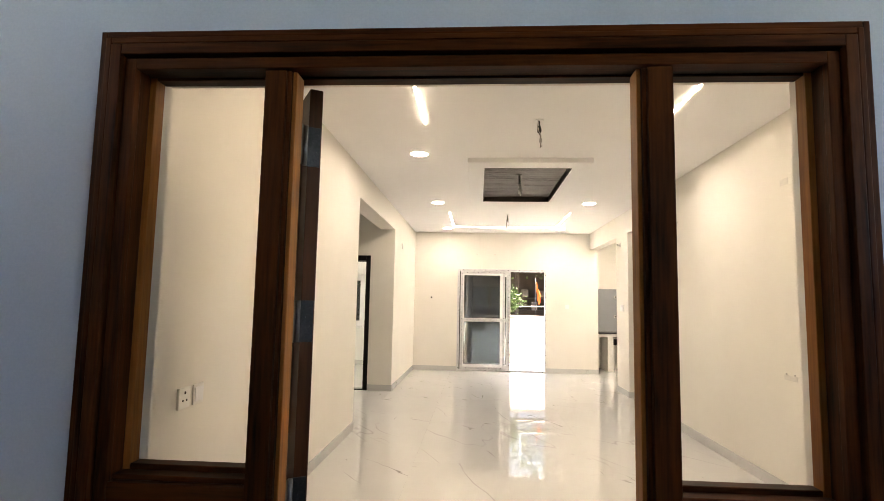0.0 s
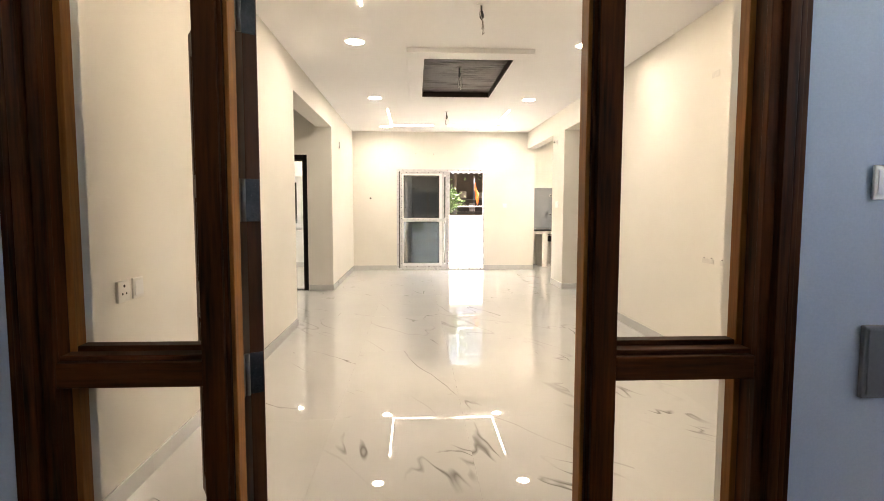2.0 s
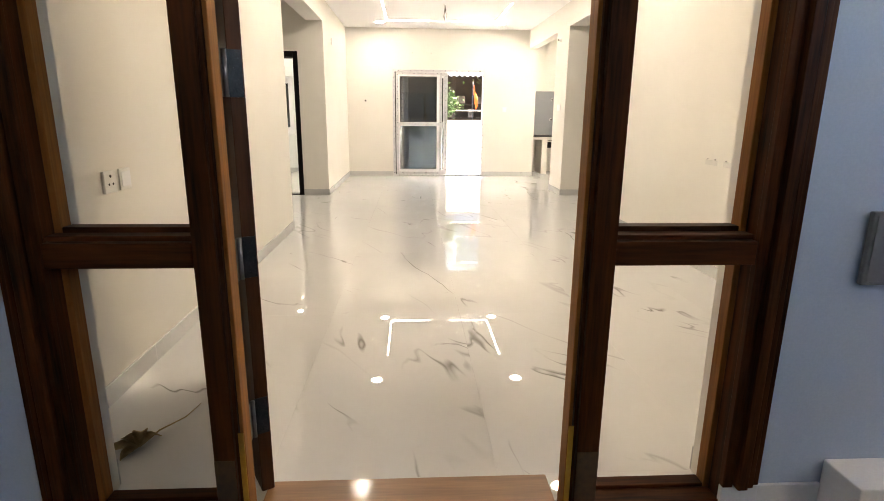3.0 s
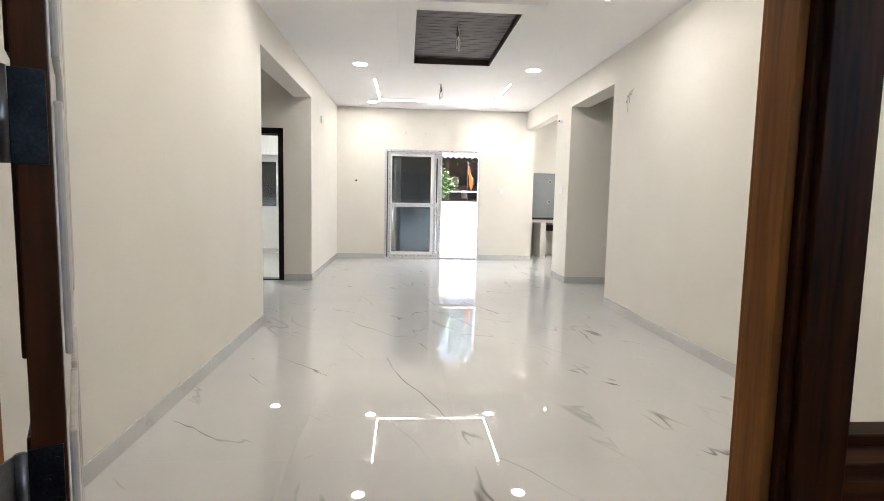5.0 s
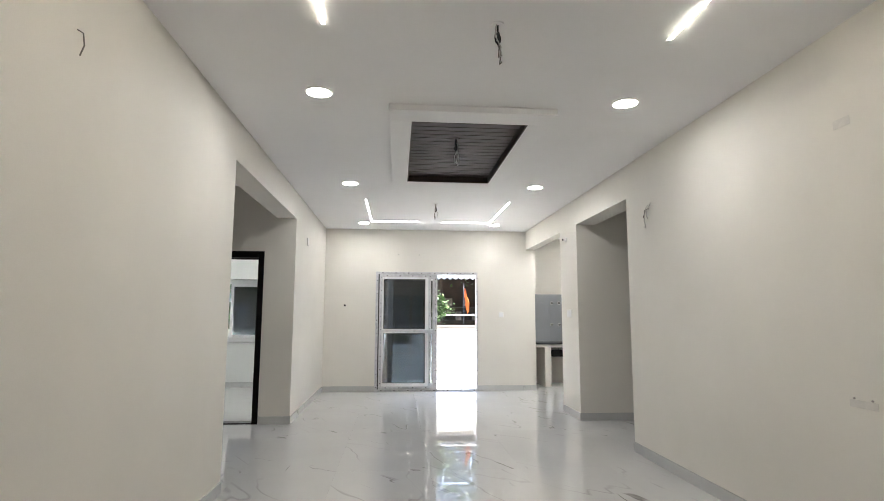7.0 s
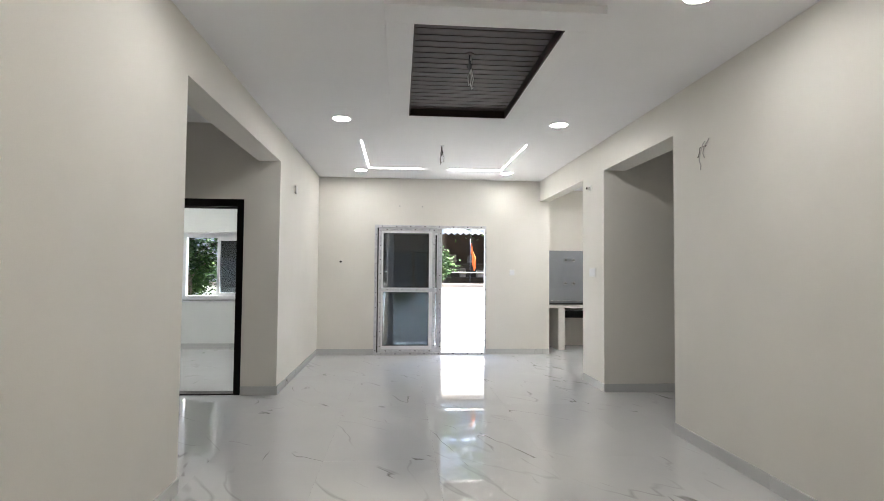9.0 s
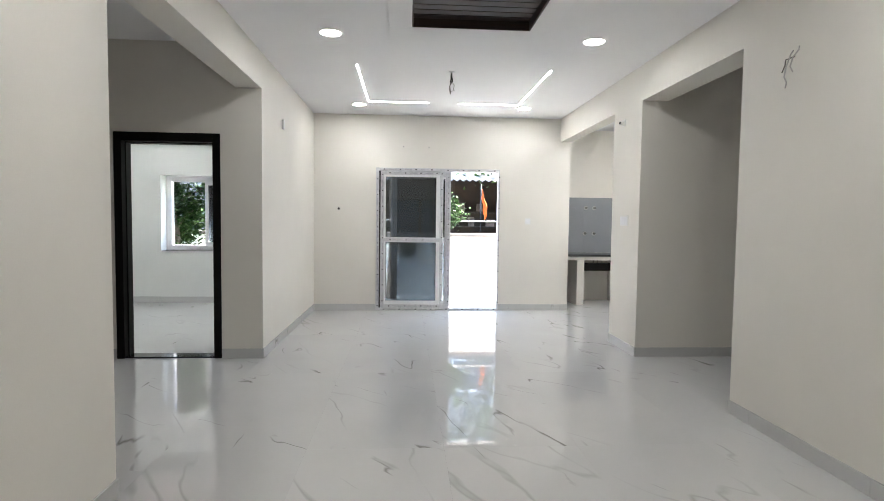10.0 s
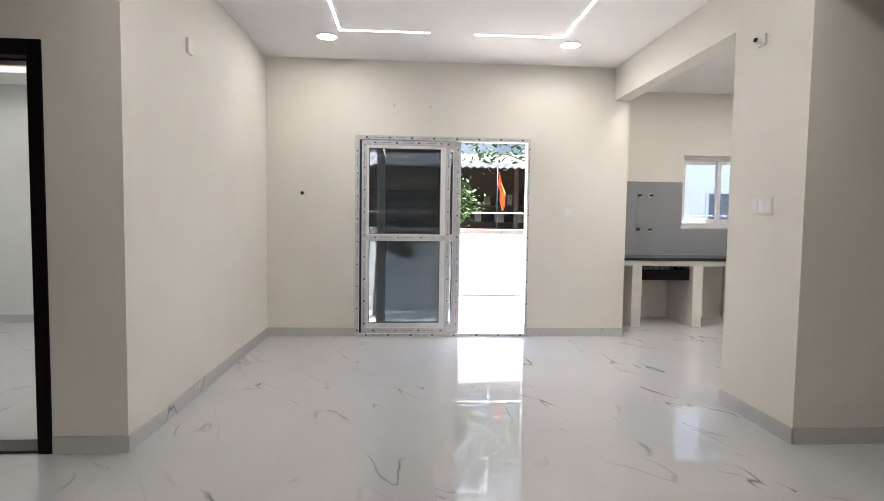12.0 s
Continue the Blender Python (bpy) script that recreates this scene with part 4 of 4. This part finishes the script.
for row in range(4):
    z0 = tz + row * 0.2365
    z1 = z0 + 0.2362
    x = KX + 0.002
    while x < 4.597:
        x1 = min(x + 0.60, 4.598)
        pieces = [(x, x1)] if z0 > KT or z1 < KB else [(x, min(x1, KL - 0.004)), (max(x, KR + 0.004), x1)]
        for a0, a1 in pieces:
            if a1 - a0 > 0.02:
                part("tile", boxes((a0, a1 - 0.0005, KY - 0.010, KY - 0.001, z0, min(z1, 1.779))), M_DADO, dado)
        x = x1
for x, z in ((2.716, 1.60), (2.867, 1.60), (2.709, 1.16), (2.868, 1.16)):
    o = base("water_outlet", x, KY - 0.011, z, "capped water pipe outlet in the kitchen tiles", "outlet", "water outlets over the worktop")
    part("flange", cyl(bmesh.new(), 0, -0.006, 0, 0.0058, 0.034, seg=16, axis="y"), M_STEEL, o)
    part("cap", cyl(bmesh.new(), 0, -0.045, 0, 0.0385, 0.020, seg=12, axis="y"), M_GASKET, o)
lampk = base("wall_lamp_holder", 3.927, KY, 2.42, "small ivory lamp holder on the kitchen wall", "lamp holder")
part("rose", cyl(bmesh.new(), 0, -0.012, 0, 0.0115, 0.036, seg=16, axis="y"), M_PLASTIC, lampk)
part("holder", cyl(bmesh.new(), 0, -0.055, 0, 0.0425, 0.020, 0.016, seg=14, axis="y"), M_PLASTIC, lampk)

# ---- wash counter in the dining lobby ----
thing("counter_support", boxes((3.17, 3.27, 8.80, 9.563, 0.0, 0.80), bevel=0.003), M_CONCRETE, "white painted cement support of the wash counter", "support")
thing("worktop", boxes((3.14, 3.598, 8.76, 9.563, 0.801, 0.832), bevel=0.004), M_GRANITE, "black granite top of the wash counter", "worktop")

# ---- yard, street, trees ----
structure("ground", boxes((-300, 300, -300, 300, -0.5, -0.125)), M_EARTH, "dusty earth ground reaching the horizon")
structure("pavement", boxes((-9, 9, 13.9, 14.20, -0.124, -0.004), (-1.74, 1.94, 12.662, 13.9, -0.119, -0.004)), M_PAVE, "pale tiled yard behind the house")
yard = structure("wall_yard", boxes((-9, 1.010, 14.20, 14.34, -0.124, 1.06), (1.024, 9, 14.20, 14.34, -0.124, 1.06), (1.010, 1.024, 14.24, 14.33, -0.124, 1.06)), M_YARD, "white painted compound wall behind the house")
part("ledge", boxes((-9, 9, 14.165, 14.1995, -0.003, 0.185), bevel=0.004), M_YARD, yard, "white plinth ledge")
part("groove", boxes((-9, 9, 14.192, 14.1998, 0.186, 0.200)), M_GREYBOX, yard, "dark joint above the plinth")
part("coping", boxes((-9, 9, 14.16, 14.37, 1.061, 1.125), bevel=0.006), M_COPING, yard, "grey cement coping")
rail = base("wire_rail", 0, 14.27, 1.105, "thin steel rail above the compound wall", "rail")
part("wire", tube(bmesh.new(), [(-9, 0, 0.25), (-3, 0, 0.25), (0.3, 0, 0.245), (3, 0, 0.25), (9, 0, 0.25)], 0.008, seg=6), M_UPVC, rail)
for x in (-6.0, -3.0, 0.0, 3.0, 6.0):
    part("post", boxes((x - 0.012, x + 0.012, -0.012, 0.012, 0.0, 0.27), bevel=0.002), M_STEELDARK, rail)
flag = base("flag", 1.03, 14.62, -0.125, "narrow orange cloth flag hanging on a thin pole", "flag")
part("pole", tube(bmesh.new(), [(0, 0.02, 0), (0, 0.02, 1.2), (0, 0.02, 2.18)], 0.010, 0.007), M_STEELDARK, flag, smooth=True)
bm = bmesh.new()
cols, rows_ = 5, 14
grid = [[bm.verts.new((0.012 + (0.075 * math.sin(math.pi * (j / rows_) ** 1.4) + 0.012) * i / cols + 0.06 * (j / rows_) ** 2 + 0.008 * math.sin(j * 1.1), 0.014 * math.sin(i * 2.1 + j * 0.6), 2.08 - 0.57 * j / rows_)) for i in range(cols + 1)] for j in range(rows_ + 1)]
for j in range(rows_):
    for i in range(cols):
        bm.faces.new((grid[j][i], grid[j][i + 1], grid[j + 1][i + 1], grid[j + 1][i]))
ext = bmesh.ops.extrude_face_region(bm, geom=list(bm.faces))
for v in ext["geom"]:
    if isinstance(v, bmesh.types.BMVert):
        v.co.y += 0.003
part("cloth", bm, M_FLAG, flag, smooth=True)

shack = base("shack", -0.6, 22.0, -0.125, "dark open-fronted shack with a corrugated roof", "shack")
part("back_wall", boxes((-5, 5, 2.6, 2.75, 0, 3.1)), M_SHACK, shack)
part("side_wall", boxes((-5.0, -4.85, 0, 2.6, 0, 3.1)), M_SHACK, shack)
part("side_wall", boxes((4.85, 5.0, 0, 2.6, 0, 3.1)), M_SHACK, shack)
bm = bmesh.new()
pts = []
for i in range(121):
    x = -5.4 + i * 0.09
    zz = 0.025 * (1 if i % 2 else -1)
    pts.append([bm.verts.new((x, yy, z0 + zz)) for yy, z0 in ((-2.4, 2.62), (3.0, 3.55))])
for p, q in zip(pts, pts[1:]):
    bm.faces.new((p[0], q[0], q[1], p[1]))
ext = bmesh.ops.extrude_face_region(bm, geom=list(bm.faces))
for v in ext["geom"]:
    if isinstance(v, bmesh.types.BMVert):
        v.co.z += 0.02
part("roof", bm, M_RUST, shack)
for x in (-3.4, -1.7, 0.0, 1.7, 3.4):
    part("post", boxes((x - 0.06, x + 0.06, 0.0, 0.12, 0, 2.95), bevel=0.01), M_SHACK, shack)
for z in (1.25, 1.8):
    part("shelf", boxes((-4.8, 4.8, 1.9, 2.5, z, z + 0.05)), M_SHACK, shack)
rnd = random.Random(7)
for i in range(26):
    x, z = -4.5 + i * 0.35 + rnd.uniform(-0.1, 0.1), (1.302, 1.852)[i % 2]
    w, hh = rnd.uniform(0.08, 0.15), rnd.uniform(0.15, 0.42)
    ob = base("crate" if i % 3 else "jar", -0.6 + x, 24.1, -0.125 + z, "faded goods on a shelf of the shack", "goods", "goods in the shack")
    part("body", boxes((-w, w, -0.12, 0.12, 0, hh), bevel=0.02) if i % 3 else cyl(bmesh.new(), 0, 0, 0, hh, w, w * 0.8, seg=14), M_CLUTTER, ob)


def tree(x, y, z, height, spread, leaves, seed, label, low=0.3, lean=(0, 0), size=0.10, twigs=(), depth=1.0):
    rnd = random.Random(seed)
    t = base("tree", x, y, z, label, "tree", "trees behind the house")
    top = Vector((lean[0], lean[1], height))
    bm = tube(bmesh.new(), [top * k + Vector((rnd.uniform(-0.04, 0.04), rnd.uniform(-0.04, 0.04), 0)) for k in (0, 0.2, 0.4, 0.6, 0.8, 1.0)], 0.085, 0.025, seg=10)
    clumps = []
    for i in range(16):
        k = low + (1 - low) * i / 15
        p = top * k
        a = i * 2.4 + rnd.uniform(-0.4, 0.4)
        r = spread * (0.55 + 0.45 * rnd.random()) * (1.05 - 0.45 * abs(k - 0.6))
        q = p + Vector((math.cos(a) * r, math.sin(a) * r * depth, rnd.uniform(0.1, 0.55)))
        m = p.lerp(q, 0.5) + Vector((0, 0, rnd.uniform(0.0, 0.2)))
        tube(bm, [p, m, q], 0.028, 0.007, seg=6)
        for s in (0.45, 0.7, 0.9, 1.0):
            clumps.append((p.lerp(m, s * 2) if s < 0.5 else m.lerp(q, s * 2 - 1), spread * 0.22))
        clumps.append((q + Vector((rnd.uniform(-.2, .2), rnd.uniform(-.2, .2), rnd.uniform(-.25, .1))), spread * 0.25))
    for (ax, ay, az), (qx, qy, qz), r in twigs:
        p, q = Vector((ax, ay, az)), Vector((qx, qy, qz))
        tube(bm, [p, p.lerp(q, 0.5) + Vector((0, 0, 0.12)), q], 0.02, 0.006, seg=6)
        clumps += [(q, r)] * 9 + [(p.lerp(q, 0.75), r * 0.7)] * 4
    part("trunk", bm, M_BARK, t, smooth=True)
    verts, faces = [], []
    for _ in range(leaves):
        c, r = clumps[rnd.randrange(len(clumps))]
        o = c + Vector((rnd.gauss(0, r * 0.6), max(-2.2, min(2.2, rnd.gauss(0, 1))) * r * 0.6 * depth, rnd.gauss(0, r * 0.5)))
        e = Euler((rnd.uniform(-0.9, 0.9), rnd.uniform(-0.9, 0.9), rnd.uniform(0, 6.28))).to_matrix()
        s = size * rnd.uniform(0.6, 1.3)
        n0 = len(verts)
        for px, py, pz in ((0, 0, 0), (0.28, 0.35, 0.06), (0.22, 0.75, 0.02), (0, 1.15, -0.12), (-0.22, 0.75, 0.02), (-0.28, 0.35, 0.06)):
            verts.append(tuple(o + e @ Vector((px * s, py * s, pz * s))))
        faces += [(n0, n0 + 1, n0 + 2, n0 + 3), (n0, n0 + 3, n0 + 4, n0 + 5)]
    me = bpy.data.meshes.new("crown")
    me.from_pydata(verts, [], faces)
    me.materials.append(M_LEAVES)
    crown = new("crown", me)
    crown.parent = t
    tagged(crown, "many small green leaves", kind="stuff")
    return t


tree(-0.63, 13.70, -0.003, 3.0, 0.55, 5200, 3, "leafy green young tree standing in the yard", low=0.68, lean=(0.05, 0.05), size=0.06,
     twigs=(((0.0, 0.02, 1.4), (1.06, 0.1, 1.48), 0.17), ((0.0, 0.0, 1.2), (0.96, 0.15, 1.36), 0.14), ((0.02, 0, 1.15), (0.27, -0.08, 0.84), 0.08), ((0.05, 0.02, 1.65), (0.96, 0.12, 1.64), 0.14)))
tree(-4.32, 13.82, -0.003, 2.7, 0.85, 16000, 5, "dense green tree outside the bedroom window", low=0.12, size=0.07, depth=0.25)
tree(-7.6, 18.2, -0.125, 4.6, 2.0, 8000, 9, "dense green tree farther behind the compound wall", low=0.2, size=0.15)
tree(2.9, 20.2, -0.125, 5.2, 2.3, 2200, 12, "tall green tree over the shack roof", low=0.5, size=0.16)

far_house = base("far_house", 1.0, 27.0, -0.125, "grey plastered building behind the shack", "house")
part("wall", boxes((-14, 14, 0, 8, 0, 11)), M_FARWALL, far_house)
part("roof", boxes((-14.3, 14.3, -0.4, 8.3, 11.001, 11.3), bevel=0.03), M_FARWALL, far_house)
for i in range(6):
    for z in (4.6, 8.0):
        wn_ = part("window", boxes((-12 + i * 4.2, -10.7 + i * 4.2, -0.05, -0.002, z, z + 1.4), bevel=0.01), M_UPVC, far_house)
        part("pane", boxes((-11.92 + i * 4.2, -10.78 + i * 4.2, -0.058, -0.051, z + 0.08, z + 1.32)), M_GREYBOX, wn_)
neighbour = base("neighbour_house", 8.2, 21.0, -0.125, "pale plastered neighbour house with small windows", "house")
part("wall", boxes((-3.2, 3.2, 0, 5, 0, 6.4)), M_YARD, neighbour)
part("roof", boxes((-3.4, 3.4, -0.2, 5.2, 6.401, 6.6), bevel=0.02), M_CONCRETE, neighbour)
for x in (-2.2, -0.4, 1.4):
    for z in (1.25, 4.3):
        wn_ = part("window", boxes((x, x + 0.95, -0.03, -0.002, z, z + 1.0), bevel=0.01), M_UPVC, neighbour)
        part("pane", boxes((x + 0.08, x + 0.87, -0.036, -0.031, z + 0.08, z + 0.92)), M_GREYBOX, wn_)

# ---- skirting ----
SK, SD = 0.092, 0.011


def skirting(rows):
    s = tagged(new("skirting"), "pale marble skirting along the walls", "skirting", kind="structure")
    for x0, x1, y0, y1 in rows:
        along_y = (y1 - y0) > (x1 - x0)
        a, e = (y0, y1) if along_y else (x0, x1)
        while a < e - 0.01:
            b = min(a + 0.953, e)
            r = (x0, x1, a + 0.0008, b - 0.0008) if along_y else (a + 0.0008, b - 0.0008, y0, y1)
            part("skirting_tile", boxes((*r, 0.0, SK), bevel=0.0012, seg=1), M_SKIRT, s)
            a = b


skirting(((WX, WX + SD, 2.642, 6.92), (EX - SD, EX, 2.96, 7.96), (WX, WX + SD, BW, FAR - 0.012), (EX - SD, EX, BW - 0.012, 10.28), (WX + SD, SL - 0.002, FAR - SD, FAR), (SR + 0.002, KX, FAR - SD, FAR),
          (-2.132, WX + SD, BW - SD, BW - 0.0002), (EX - SD + SD, 3.168, 9.565 - SD, 9.5648), (AX, -3.102, BW - SD, BW), (AX, AX + SD, 9.385, BW - SD), (AX, AX + SD, 5.6, 8.438),
          (OL - 0.3, OL, DOOR_IN, DOOR_IN + SD), (OR, EX - SD, DOOR_IN, DOOR_IN + SD), (-5.25, -2.14, BEDY - SD, BEDY), (-5.25, -5.25 + SD, BW2, BEDY - SD), (1.92, 2.08, 10.2802, 10.2912), (EX, 2.18, 7.9602, 7.9712), (-1.99, WX, 6.9202, 6.9312)))

# ---- floor tiles ----
floor_tiles = tagged(new("floor_tiles"), "glossy white marble-look porcelain tiles with grey veins", "floor", kind="structure")
rnd = random.Random(21)
meshes = {}


def lay(x0, x1, y0, y1, tx=0.8, ty=1.6):
    y = y0
    while y < y1 - 0.01:
        ye = min(y + ty, y1)
        x = x0
        while x < x1 - 0.01:
            xe = min(x + tx, x1)
            w, d = round(xe - x, 4), round(ye - y, 4)
            if (w, d) not in meshes:
                g = 0.0002
                meshes[w, d] = mesh_of("tile", boxes((-w / 2 + g, w / 2 - g, -d / 2 + g, d / 2 - g, -0.009, 0.0)), M_FLOOR)
            ob = new("tile", meshes[w, d])
            ob.parent = floor_tiles
            ob.matrix_world = pose((x + xe) / 2, (y + ye) / 2, 0.0, rnd.uniform(-0.007, 0.007), rnd.uniform(-0.007, 0.007), 0)
            x = xe
        y = ye


lay(WX, EX, 2.63, FAR + 0.0)
lay(AX, WX, 5.6, BW)
lay(EX, 3.60, 6.6, 9.565)
lay(-5.25, -2.14, BW2, BEDY)
lay(EX, 4.6, 9.70, KY)
lay(OL, OR, 2.495, 2.63)
